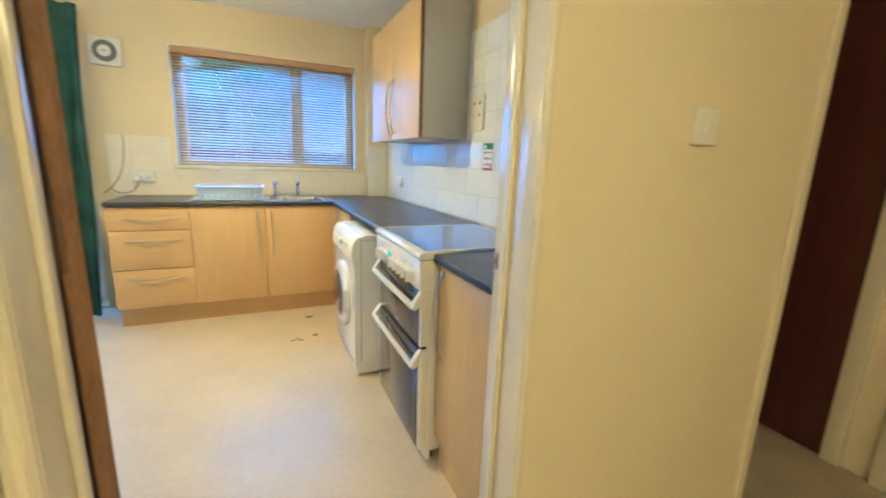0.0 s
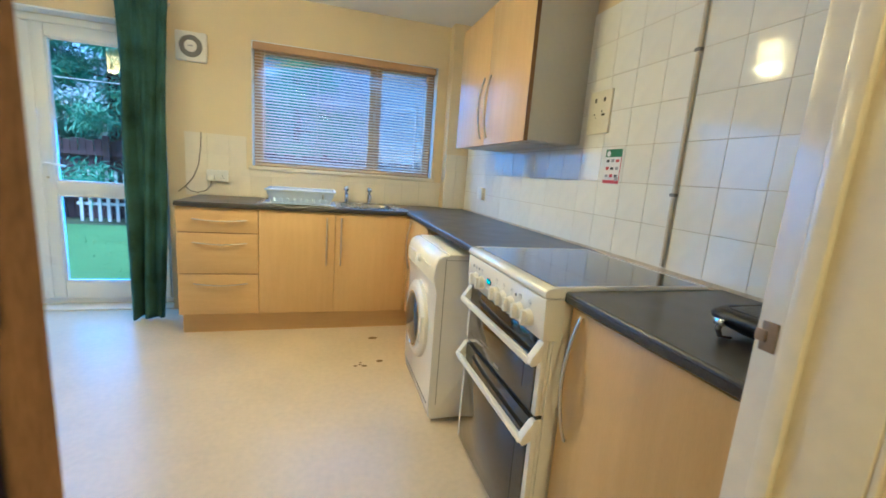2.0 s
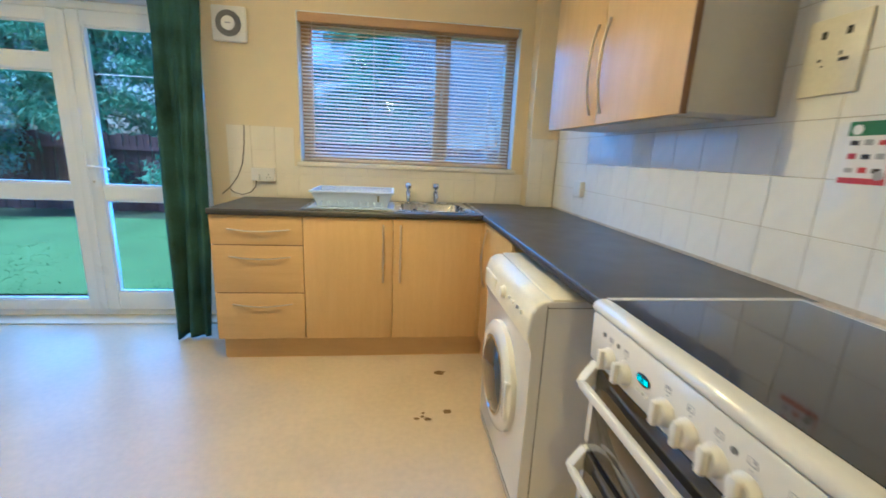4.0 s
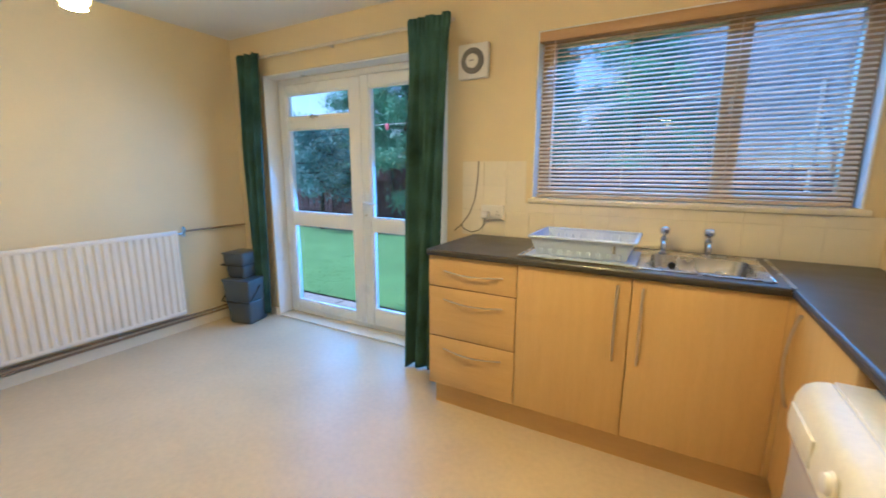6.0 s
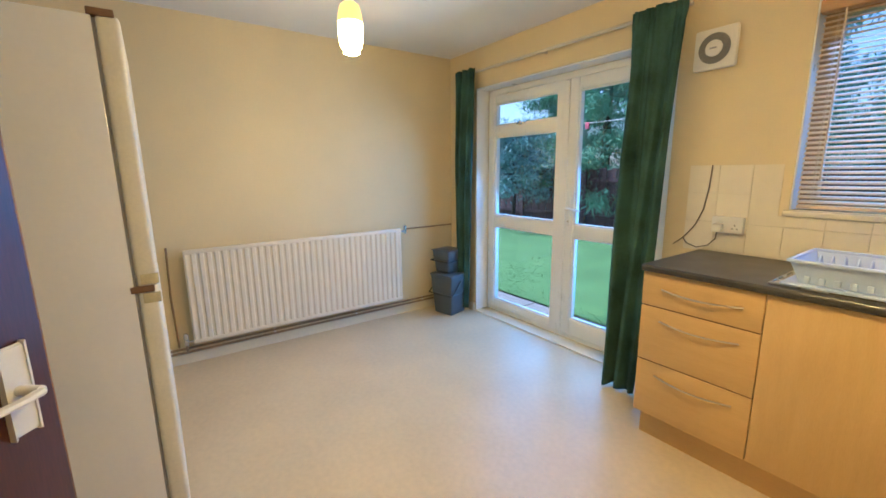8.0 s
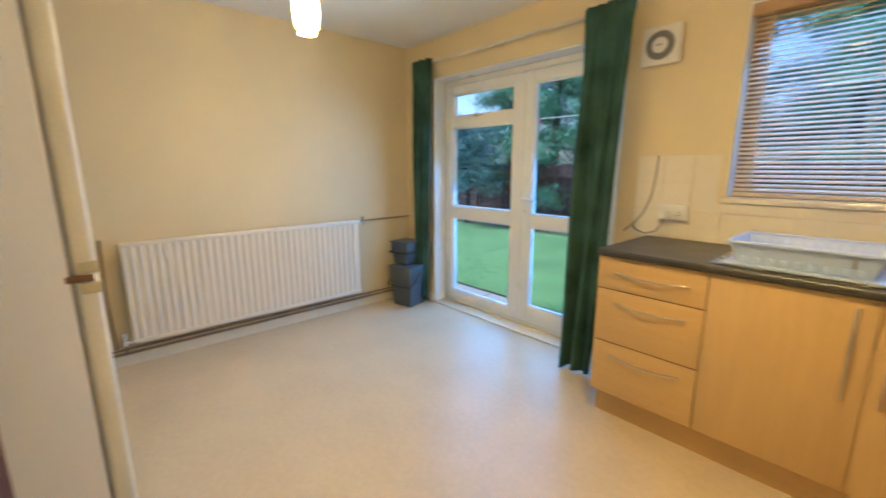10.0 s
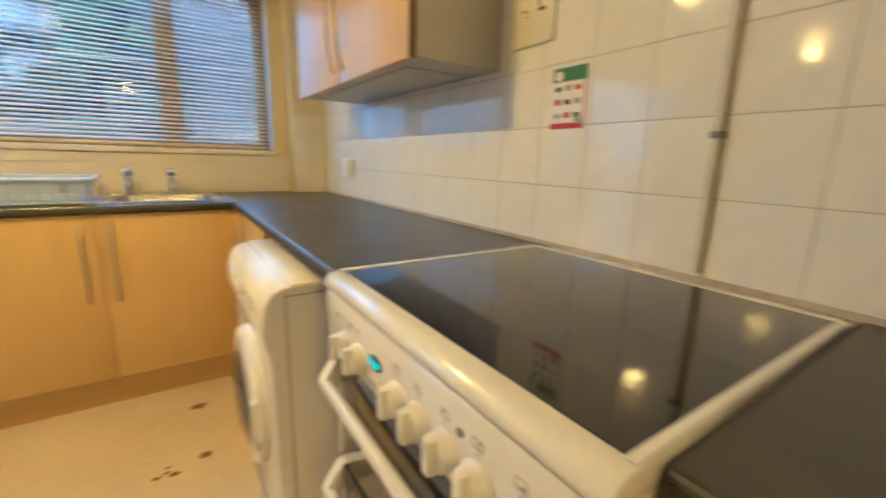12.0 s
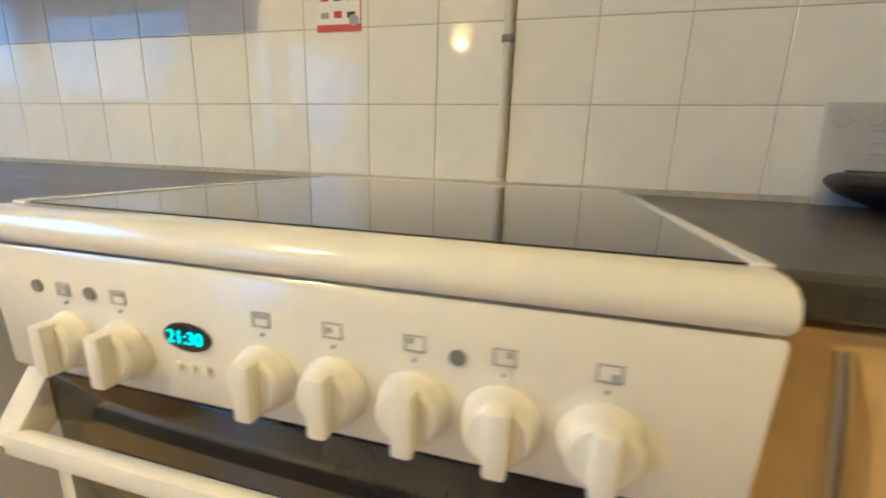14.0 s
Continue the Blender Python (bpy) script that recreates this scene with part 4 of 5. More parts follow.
for y, z in ((1.574, 0.850), (1.946, 0.855), (1.886, 0.855)):
    bm = B()
    rod(bm, (px(z) - 0.002, y, z), (px(z) + 0.002, y, z), 0.0055, seg=14)
    part("indicator_lamp", bm, M_RUBBER, ck, "dark indicator lens")
bm = B()
m = pose(px(0.83), 1.791, 0.830, 0, -90, 0) @ Matrix.Diagonal((0.72, 1.35, 1, 1))
lathe(bm, [(0.017, -0.001), (0.017, 0.0015), (0.0155, 0.0025), (0.01, 0.0026)], m, 24)
clock = part("clock_display", bm, M_BLACKGLASS, ck, "oval clock display showing 21:30")
fc = bpy.data.curves.new("digits", "FONT")
fc.body, fc.size, fc.align_x, fc.align_y, fc.extrude = "21:30", 0.0155, "CENTER", "CENTER", 0.0002
tmp = bpy.data.objects.new("digits", fc)
scene.collection.objects.link(tmp)
me = bpy.data.meshes.new_from_object(tmp.evaluated_get(bpy.context.evaluated_depsgraph_get()))
bpy.data.objects.remove(tmp)
me.transform(pose(px(0.83) - 0.0034, 1.791, 0.830, 90, 0, -90))
me.materials.clear()
me.materials.append(M_DISPLAY)
dg = new("digits", me)
dg.parent = clock
for dy in (-0.014, 0, 0.014):
    bm = B()
    rod(bm, (px(0.812) - 0.003, 1.791 + dy, 0.803), (px(0.812) + 0.002, 1.791 + dy, 0.803), 0.004, seg=10)
    part("clock_button", bm, M_KNOB, ck)


def oven_door(z0, z1, zh):
    dd = part("oven_door", box(B(), 0.590, 0.5995, KY0 + 0.004, KY1 - 0.004, z0, z1, 0.002), M_WHITE, ck, "white oven door with dark glass")
    for a, b in ((KY0 + 0.004, KY0 + 0.027), (KY1 - 0.027, KY1 - 0.004)):
        part("stile", box(B(), 0.572, 0.5895, a, b, z0, z1, 0.003), M_WHITE, dd)
    bm = B()
    box(bm, 0.569, 0.5893, KY0 + 0.028, KY1 - 0.028, z0 + 0.002, z1 - 0.002, 0.003)
    part("door_glass", bm, M_OVENGLASS, dd, "dark reflective oven glass")
    bm = B()
    box(bm, 0.5675, 0.569, KY0 + 0.09, KY1 - 0.09, z0 + 0.05, z1 - 0.075, 0.0004)
    part("viewing_window", bm, M_BLACKGLASS, dd)
    # handle: a wide bar on two swept brackets
    bm = B()
    swept = [(0.570, zh + 0.05), (0.570, zh - 0.004), (0.552, zh - 0.018), (0.541, zh - 0.020), (0.533, zh - 0.010), (0.538, zh + 0.004), (0.556, zh + 0.03)]
    for ya in (KY0 - 0.002, KY1 - 0.028):
        prism(bm, swept, "y", ya, ya + 0.030, 0.003)
    box(bm, 0.532, 0.549, KY0 + 0.012, KY1 - 0.012, zh - 0.020, zh + 0.004, 0.006)
    part("handle", bm, M_KNOB, dd, "white moulded bar handle")


oven_door(0.535, 0.764, 0.712)
oven_door(0.075, 0.520, 0.468)
bm = B()
box(bm, 0.58, 0.60, KY0 + 0.01, KY1 - 0.01, 0.765, 0.773)
box(bm, 0.58, 0.60, KY0 + 0.01, KY1 - 0.01, 0.521, 0.534)
part("vent_gap", bm, M_BLACK, ck)
bm = B()
box(bm, 0.5665, 0.5685, 1.66, 1.70, 0.553, 0.559)
part("badge", bm, M_HANDLE, ck)

ck.location += Vector((0.025, 0.006, -0.003))

# ---- washing machine ----
wm = thing("washing_machine", (0.8, 2.51, 0), "white front-loading washing machine under the worktop", "washing machine")
WY0, WY1, WZ = 2.215, 2.81, 0.832
bm = B()
prism(bm, [(1.08, 0.012), (1.08, WZ - 0.006), (0.56, WZ), (0.535, WZ - 0.004), (0.517, WZ - 0.016), (0.505, WZ - 0.04), (0.497, WZ - 0.10), (0.500, 0.70), (0.512, 0.66), (0.512, 0.08), (0.522, 0.02), (0.53, 0.012)], "y", WY0, WY1, 0.006)
part("body", bm, M_WHITE, wm)
bm = B()
prism(bm, [(0.56, WZ + 0.001), (0.535, WZ - 0.003), (0.516, WZ - 0.015), (0.5035, WZ - 0.04), (0.4955, WZ - 0.10), (0.4985, 0.70), (0.503, 0.70), (0.51, WZ - 0.05)], "y", WY0 + 0.004, WY1 - 0.004, 0.002)
part("control_fascia", bm, M_YELLOWED, wm, "slightly yellowed control fascia")
bm = B()
box(bm, 0.565, 1.0, WY0 + 0.004, WY1 - 0.004, WZ - 0.006, WZ + 0.006, 0.004)
part("top_panel", bm, M_YELLOWED, wm)
cm = pose(0.512, (WY0 + WY1) / 2, 0.43, 0, -90, 0)
bm = B()
lathe(bm, [(0.205, -0.004), (0.205, 0.018), (0.192, 0.030), (0.165, 0.034), (0.145, 0.030), (0.143, 0.0)], cm, 48)
wd = part("porthole_door", bm, M_WHITE, wm)
bm = B()
lathe(bm, [(0.144, 0.0), (0.144, 0.026), (0.13, 0.040), (0.09, 0.052), (0.03, 0.056)], cm, 40)
part("door_glass", bm, M_BOWL, wd, "dark bowl glass")
bm = B()
lathe(bm, [(0.147, 0.026), (0.150, 0.036), (0.143, 0.038), (0.139, 0.028)], cm, 40)
part("door_rim", bm, M_CHROME, wd, "grey chrome ring")
bm = B()
box(bm, 0.475, 0.50, WY0 + 0.105, WY0 + 0.135, 0.36, 0.50, 0.006)
part("door_catch", bm, M_WHITE, wd)
for y in (2.30, 2.345, 2.39, 2.435):
    bm = B()
    rod(bm, (0.4935, y, 0.768), (0.50, y, 0.768), 0.006, seg=12)
    part("button", bm, M_KNOB, wm)
bm = B()
lathe(bm, [(0.024, 0), (0.024, 0.003), (0.02, 0.006), (0.018, 0.014), (0.012, 0.016)], pose(0.497, 2.50, 0.765, 0, -90, 0), 28)
part("programme_dial", bm, M_KNOB, wm)
bm = B()
box(bm, 0.4938, 0.50, 2.62, 2.79, 0.712, 0.775, 0.002)
part("detergent_drawer", bm, M_YELLOWED, wm)
bm = B()
box(bm, 0.5085, 0.514, WY0 + 0.03, WY1 - 0.03, 0.082, 0.086)
part("kick_seam", bm, M_RUBBER, wm)
bm = B()
box(bm, 0.5485, 0.5515, WY0 - 0.0012, WY0 + 0.002, 0.09, WZ - 0.012)
box(bm, 0.5525, 1.05, WY0 - 0.0012, WY0 + 0.002, WZ - 0.021, WZ - 0.019)
part("panel_seam", bm, M_RUBBER, wm)
for fx in (0.57, 1.03):
    for fy in (WY0 + 0.06, WY1 - 0.06):
        bm = B()
        rod(bm, (fx, fy, 0), (fx, fy, 0.015), 0.02)
        part("foot", bm, M_BLACK, wm)

# ---- fridge freezer ----
fr = thing("fridge_freezer", (-1.85, 1.2, 0), "tall white fridge-freezer with two doors, edges yellowed", "fridge")
FX0, FX1 = -2.13, -1.545
bm = B()
box(bm, FX0, FX1, 0.90, 1.447, 0.03, 1.82, 0.004)
part("body", bm, M_WHITE, fr)
for a, b in ((0.05, 0.974), (0.984, 1.825)):
    bm = B()
    box(bm, FX0, FX1, 1.455, 1.515, a, b, 0.014, 3)
    part("door", bm, M_YELLOWED, fr, "white fridge door")
bm = B()
box(bm, FX0 + 0.008, FX1 - 0.008, 1.446, 1.456, 0.05, 1.815)
part("door_seal", bm, M_RUBBER, fr, "grey door seal")
for z in (0.968, 1.818):
    bm = B()
    box(bm, FX1 - 0.05, FX1 + 0.004, 1.437, 1.503, z, z + 0.022, 0.003)
    part("hinge", bm, M_EDGE, fr, "dark brown hinge")
for z in (0.930, 0.995):
    bm = B()
    box(bm, FX1 - 0.012, FX1 + 0.0025, 1.468, 1.518, z, z + 0.035, 0.002)
    part("hinge_block", bm, M_AGED, fr, "yellowed plastic hinge block")
bm = B()
box(bm, FX0 + 0.02, FX1 - 0.02, 0.92, 1.43, 0.0, 0.03)
part("base", bm, M_BLACK, fr)

# ---- radiator and pipes ----
rd = thing("radiator", (-3.17, 2.5, 0.17), "long white panel radiator on the cream wall", "radiator")
RA, RB, RZ0, RZ1, RXF = 1.65, 3.35, 0.168, 0.845, -3.13
bm = B()
n_f = 34
out = [(RXF - 0.035, RA)]
pit = (RB - RA - 0.06) / n_f
out.append((RXF - 0.012, RA))
out.append((RXF - 0.006, RA + 0.012))
for k in range(n_f):
    y = RA + 0.03 + k * pit
    out += [(RXF - 0.014, y + 0.002), (RXF - 0.014, y + pit * 0.22), (RXF, y + pit * 0.40), (RXF, y + pit * 0.80), (RXF - 0.014, y + pit * 0.98)]
out += [(RXF - 0.006, RB - 0.012), (RXF - 0.012, RB), (RXF - 0.035, RB)]
prism(bm, out, "z", RZ0 + 0.03, RZ1 - 0.03)
part("panel", bm, M_RAD, rd, smooth=False)
bm = B()
for a, b in ((RZ0, RZ0 + 0.032), (RZ1 - 0.032, RZ1)):
    box(bm, RXF - 0.03, RXF - 0.003, RA, RB, a, b, 0.008)
part("header", bm, M_RAD, rd)
for y in (RA + 0.25, RB - 0.25):
    bm = B()
    box(bm, XW, RXF - 0.03, y, y + 0.04, RZ0 + 0.1, RZ1 - 0.1, 0.003)
    part("bracket", bm, M_RAD, rd)
bm = B()
box(bm, XW + 0.03, RXF - 0.035, RA + 0.02, RB - 0.02, RZ0 + 0.02, RZ1 - 0.02)
part("back_panel", bm, M_RAD, rd)
for y, z, up in ((RB + 0.045, RZ1 - 0.03, 0.05), (RA - 0.045, RZ0 + 0.02, 0.06)):
    bm = B()
    rod(bm, (RXF - 0.02, min(y, RB), z), (RXF - 0.02, max(y, RA), z), 0.009)
    lathe(bm, [(0.014, -0.022), (0.014, 0.012), (0.009, 0.018), (0.016, 0.024), (0.016, up), (0.009, up + 0.008)], pose(RXF - 0.02, y, z), 16)
    part("valve", bm, M_CHROME, rd, "small chrome valve")
pp = thing("heating_pipe", (-3.2, 2.5, 0.1), "painted copper heating pipes along the skirting", "pipe")
for z, r in ((0.092, 0.008), (0.122, 0.008)):
    bm = B()
    rod(bm, (XW + 0.03, 1.0, z), (XW + 0.03, YN - 0.12, z), r, seg=10)
    part("pipe", bm, M_COPPER, pp)
bm = B()
tube(bm, [(RXF - 0.02, RB + 0.055, RZ1 - 0.03), (XW + 0.03, RB + 0.10, RZ1 - 0.02), (XW + 0.018, 3.98, RZ1 - 0.022)], 0.0075)
part("pipe", bm, M_COPPER, pp)
bm = B()
tube(bm, [(RXF - 0.02, RA - 0.045, RZ0), (RXF - 0.02, RA - 0.045, 0.122), (XW + 0.03, RA - 0.05, 0.122)], 0.0075)
part("pipe", bm, M_COPPER, pp)
for y in (1.5, 2.2, 2.9, 3.6):
    bm = B()
    box(bm, XW + 0.018, XW + 0.034, y, y + 0.014, 0.08, 0.135, 0.003)
    part("pipe_clip", bm, M_PLASTIC, pp)
bm = B()
tube(bm, [(XW + 0.012, RA - 0.09, 0.13), (XW + 0.012, RA - 0.10, 0.5), (XW + 0.012, RA - 0.09, 0.86)], 0.007)
part("pipe", bm, M_COPPER, pp)

# ---- food caddies stacked by the corner ----


def caddy(x, y, z, w, d, h, turn, label, bail):
    c = thing("food_caddy", (x, y, z), label, "bin", group="grey lidded caddies")
    m = pose(x, y, z, 0, 0, turn)

    def shell(x0, x1, y0, y1, z0, z1, taper, bev):
        bm = B()
        box(bm, x0, x1, y0, y1, z0, z1, bev, 3)
        for v in bm.verts:
            k = (z1 - v.co.z) / (z1 - z0)
            v.co.x *= 1 - taper * k
            v.co.y *= 1 - taper * k
        bmesh.ops.transform(bm, matrix=m, verts=bm.verts)
        return bm
    part("bucket", shell(-w / 2 + 0.012, w / 2 - 0.012, -d / 2 + 0.012, d / 2 - 0.012, 0, h * 0.53, 0.12, 0.02), M_BIN, c)
    part("lid", shell(-w / 2, w / 2, -d / 2, d / 2, h * 0.51, h * 0.985, 0.07, 0.016), M_BIN, c)
    part("rim", shell(-w / 2 - 0.006, w / 2 + 0.006, -d / 2 - 0.006, d / 2 + 0.006, h * 0.955, h, 0, 0.007), M_BIN, c)
    bm = B()
    s = w / 2 + 0.008
    pts = [(-s, 0, h * 0.84), (-s, -d * 0.28, h * 0.68), (-s, -d * 0.5 - 0.01, h * 0.53), (0, -d * 0.5 - 0.014, h * 0.51), (s, -d * 0.5 - 0.01, h * 0.52), (s, -d * 0.28, h * 0.66), (s, 0, h * 0.84)]
    if not bail:
        pts = [(-s, 0, h * 0.56), (-s, -d * 0.3, h * 0.54), (-s, -d * 0.5 - 0.008, h * 0.53), (s, -d * 0.5 - 0.008, h * 0.53), (s, -d * 0.3, h * 0.54), (s, 0, h * 0.56)]
    tube(bm, [m @ Vector(p) for p in pts], 0.006)
    part("carry_handle", bm, M_BINDARK, c, "dark carry handle")
    return c


caddy(-2.985, 3.785, 0, 0.265, 0.265, 0.395, 14, "larger grey plastic food caddy on the floor", True)
caddy(-3.03, 3.80, 0.395, 0.215, 0.225, 0.222, 12, "small grey plastic food caddy stacked on another", False)

# ---- sockets, cable, conduit ----


def plate(name, at, axis, w, h, label, cat, deep=0.03, material=M_PLASTIC):
    x, y, z = at
    t = thing(name, at, label, cat)
    bm = B()
    if axis == "y":
        box(bm, x - w / 2, x + w / 2, y - deep, y, z - h / 2, z + h / 2, 0.005)
    else:
        box(bm, x - deep, x, y - w / 2, y + w / 2, z - h / 2, z + h / 2, 0.005)
    part("plate", bm, material, t)
    return t


TY = YN - 0.008
s1 = plate("double_socket", (-0.765, TY, 1.06), "y", 0.146, 0.086, "white double socket above the worktop", "socket")
for dx in (-0.036, 0.036):
    bm = B()
    box(bm, -0.765 + dx - 0.011, -0.765 + dx + 0.011, TY - 0.034, TY - 0.03, 1.078, 1.094, 0.001)
    part("rocker", bm, M_PLASTIC, s1)
    bm = B()
    for ex, ez, w2, h2 in ((0, 0.006, 0.004, 0.009), (-0.011, -0.012, 0.007, 0.004), (0.011, -0.012, 0.007, 0.004)):
        box(bm, -0.765 + dx + ex - w2 / 2, -0.765 + dx + ex + w2 / 2, TY - 0.0305, TY - 0.029, 1.055 + ez - h2 / 2, 1.055 + ez + h2 / 2)
    part("pin_holes", bm, M_BLACK, s1)
plug = thing("plug", (-0.80, TY - 0.05, 1.045), "pale plug with a trailing dark cable", "plug")
bm = B()
box(bm, -0.825, -0.777, TY - 0.066, TY - 0.031, 1.022, 1.066, 0.008)
part("body", bm, M_PLASTIC, plug)
bm = B()
tube(bm, [(-0.80, TY - 0.05, 1.025), (-0.805, TY - 0.05, 0.985), (-0.84, TY - 0.045, 0.945), (-0.90, TY - 0.03, 0.925), (-0.96, TY - 0.02, 0.94), (-0.985, TY - 0.01, 0.97)], 0.0032)
part("cable", bm, M_CABLE, plug, "dark cable")
cb = thing("loose_cable", (-0.9, TY, 1.15), "dark cable clipped up the wall behind the curtain", "cable")
bm = B()
tube(bm, [(-1.03, TY - 0.02, 0.925), (-0.985, TY - 0.012, 0.965), (-0.93, TY - 0.006, 1.04), (-0.895, TY - 0.004, 1.13), (-0.878, TY - 0.003, 1.25), (-0.872, TY - 0.003, 1.37)], 0.0034)
part("cable", bm, M_CABLE, cb)
TX = XE - 0.008
plate("wall_socket", (TX, 3.45, 1.075), "x", 0.09, 0.09, "single white socket on the tiles", "socket")
s3 = plate("cooker_switch", (TX, 2.122, 1.522), "x", 0.15, 0.188, "cream cooker control switch plate with sockets", "switch", 0.012, M_YELLOWED)
bm = B()
for yy, zz, w2, h2 in ((2.15, 1.575, 0.012, 0.018), (2.09, 1.575, 0.012, 0.018), (2.15, 1.515, 0.007, 0.007), (2.14, 1.50, 0.005, 0.004), (2.09, 1.51, 0.022, 0.008), (2.10, 1.525, 0.005, 0.01)):
    box(bm, TX - 0.0135, TX - 0.011, yy - w2 / 2, yy + w2 / 2, zz - h2 / 2, zz + h2 / 2)
part("marks", bm, M_BLACK, s3)
cd = thing("wall_conduit", (1.18, 1.637, WT), "cream plastic conduit running up the tiled wall", "conduit")
bm = B()
rod(bm, (TX - 0.007, 1.637, 0.93), (TX - 0.007, 1.637, CEIL), 0.0085, seg=12)
part("pipe", bm, M_POLE, cd)
for z in (1.18, 1.66, 2.2):
    bm = B()
    box(bm, TX - 0.018, TX - 0.001, 1.626, 1.648, z, z + 0.012, 0.002)
    part("clip", bm, M_RUBBER, cd)

# ---- safety notice on the tiles ----
ps = thing("safety_notice", (TX, 2.0, 1.22), "small laminated notice with green top and red foot", "notice")
PY0, PY1, PZ0, PZ1 = 1.938, 2.042, 1.212, 1.359
bm = B()
box(bm, TX - 0.0016, TX, PY0, PY1, PZ0, PZ1)
part("sheet", bm, M_PAPER, ps, smooth=False)
bm = B()
box(bm, TX - 0.0024, TX - 0.0017, PY0 + 0.001, PY1 - 0.001, PZ1 - 0.034, PZ1 - 0.001)
part("green_band", bm, M_GREEN, ps)
bm = B()
box(bm, TX - 0.0024, TX - 0.0017, PY0 + 0.001, PY1 - 0.001, PZ0 + 0.001, PZ0 + 0.015)
box(bm, TX - 0.0024, TX - 0.0017, PY0 + 0.001, PY0 + 0.004, PZ0 + 0.015, PZ1 - 0.034)
part("red_band", bm, M_RED, ps)
for r in range(3):
    for c in range(3):
        bm = B()
        yy, zz = PY0 + 0.024 + c * 0.03, PZ0 + 0.032 + r * 0.032
        box(bm, TX - 0.0026, TX - 0.0017, yy - 0.009, yy + 0.009, zz - 0.005, zz + 0.006 + 0.002 * ((r + c) % 2))
        part("picture", bm, (M_BLACK, M_RED, M_INK)[(r * 2 + c) % 3], ps)
bm = B()
rod(bm, (TX - 0.0028, PY1 - 0.02, PZ1 - 0.02), (TX - 0.0017, PY1 - 0.02, PZ1 - 0.02), 0.012)
part("emblem", bm, M_PAPER, ps)
bm = B()
rod(bm, (TX - 0.003, PY0 + 0.018, PZ0 + 0.022), (TX - 0.0017, PY0 + 0.018, PZ0 + 0.022), 0.011)
part("roundel", bm, M_INK, ps)

# ---- letter and black case on the short worktop ----
lt = thing("letter", (1.17, 1.0, WT), "white letter leaning against the tiles", "paper")
bm = B()
vs = [bm.verts.new(p) for p in ((TX - 0.03, 0.90, WT + 0.001), (TX - 0.03, 1.115, WT + 0.001), (TX - 0.004, 1.115, WT + 0.165), (TX - 0.004, 0.90, WT + 0.165))]
bm.faces.new(vs)
bmesh.ops.solidify(bm, geom=bm.faces[:], thickness=0.0012)
part("sheet", bm, M_PAPER, lt, smooth=False)


def on_letter(y, h):
    return Vector((TX - 0.03 + 0.026 * h / 0.164 - 0.0022, y, WT + 0.001 + h))


bm = B()
for y, h, w2 in ((1.03, 0.075, 0.05), (1.03, 0.083, 0.04), (1.02, 0.10, 0.06), (1.04, 0.12, 0.02)):
    a, b = on_letter(y - w2 / 2, h), on_letter(y + w2 / 2, h)
    rod(bm, a, b, 0.0011, seg=5)
for y, h in ((1.07, 0.145), (1.045, 0.138), (1.09, 0.135)):
    tube(bm, [on_letter(y + 0.012 * math.cos(k), h + 0.012 * math.sin(k)) for k in (3.2, 4.0, 4.8, 5.6, 6.4)], 0.0008, 5)
part("handwriting", bm, M_FAINT, lt, "faint grey handwriting")
bm = B()
box(bm, TX - 0.013, TX - 0.008, 0.935, 0.965, WT + 0.145, WT + 0.156)
box(bm, TX - 0.013, TX - 0.009, 0.915, 0.94, WT + 0.135, WT + 0.143)
part("letterhead", bm, M_BLUEINK, lt, "blue printed letterhead")

case = thing("black_case", (0.97, 1.0, WT), "black leather zip case lying on the worktop", "case")
bm = B()
rings = []
for inset, z in ((0.075, 0.001), (0.045, 0.006), (0.012, 0.020), (0.001, 0.030), (0.0, 0.036), (0.004, 0.042), (0.014, 0.0455), (0.05, 0.047), (0.10, 0.0475)):
    ring_v = []
    for k in range(64):
        t = 2 * math.pi * k / 64
        c, q = math.cos(t), math.sin(t)
        u, w = math.copysign(abs(c) ** 0.28, c), math.copysign(abs(q) ** 0.28, q)
        x, y = (0.185 - inset) * u, (0.122 - inset) * w
        sag = 0.003 * noise.noise((9 * x, 9 * y, 0.3)) * min(1, z / 0.03)
        ring_v.append(bm.verts.new((0.975 + x, 1.006 + y, WT + 1.22 * z + sag)))
    rings.append(ring_v)
for lo, hi in zip(rings, rings[1:]):
    for k in range(64):
        bm.faces.new((lo[k], lo[(k + 1) % 64], hi[(k + 1) % 64], hi[k]))
bm.faces.new(rings[-1])
bm.faces.new(rings[0][::-1])
part("body", bm, M_LEATHER, case)
bm = B()
seam = [(-0.14, -0.095), (-0.155, -0.08), (-0.157, 0.075), (-0.145, 0.092), (0.15, 0.094)]
tube(bm, [(0.975 + a, 1.006 + b, WT + 0.0572) for a, b in seam], 0.0016, 6)
part("seam", bm, M_BLACK, case, "raised stitched seam")
bm = B()
tube(bm, [(0.795, 1.075, WT + 0.034), (0.783, 1.074, WT + 0.030), (0.776, 1.07, WT + 0.018), (0.779, 1.066, WT + 0.006), (0.80, 1.06, WT + 0.004)], 0.006, flat=0.5)
part("strap", bm, M_LEATHER, case)
bm = B()
box(bm, 0.778, 0.792, 1.064, 1.086, WT + 0.026, WT + 0.040, 0.003)
part("clasp", bm, M_CHROME, case, "small metal clasp")

# ---- pendant lamps ----


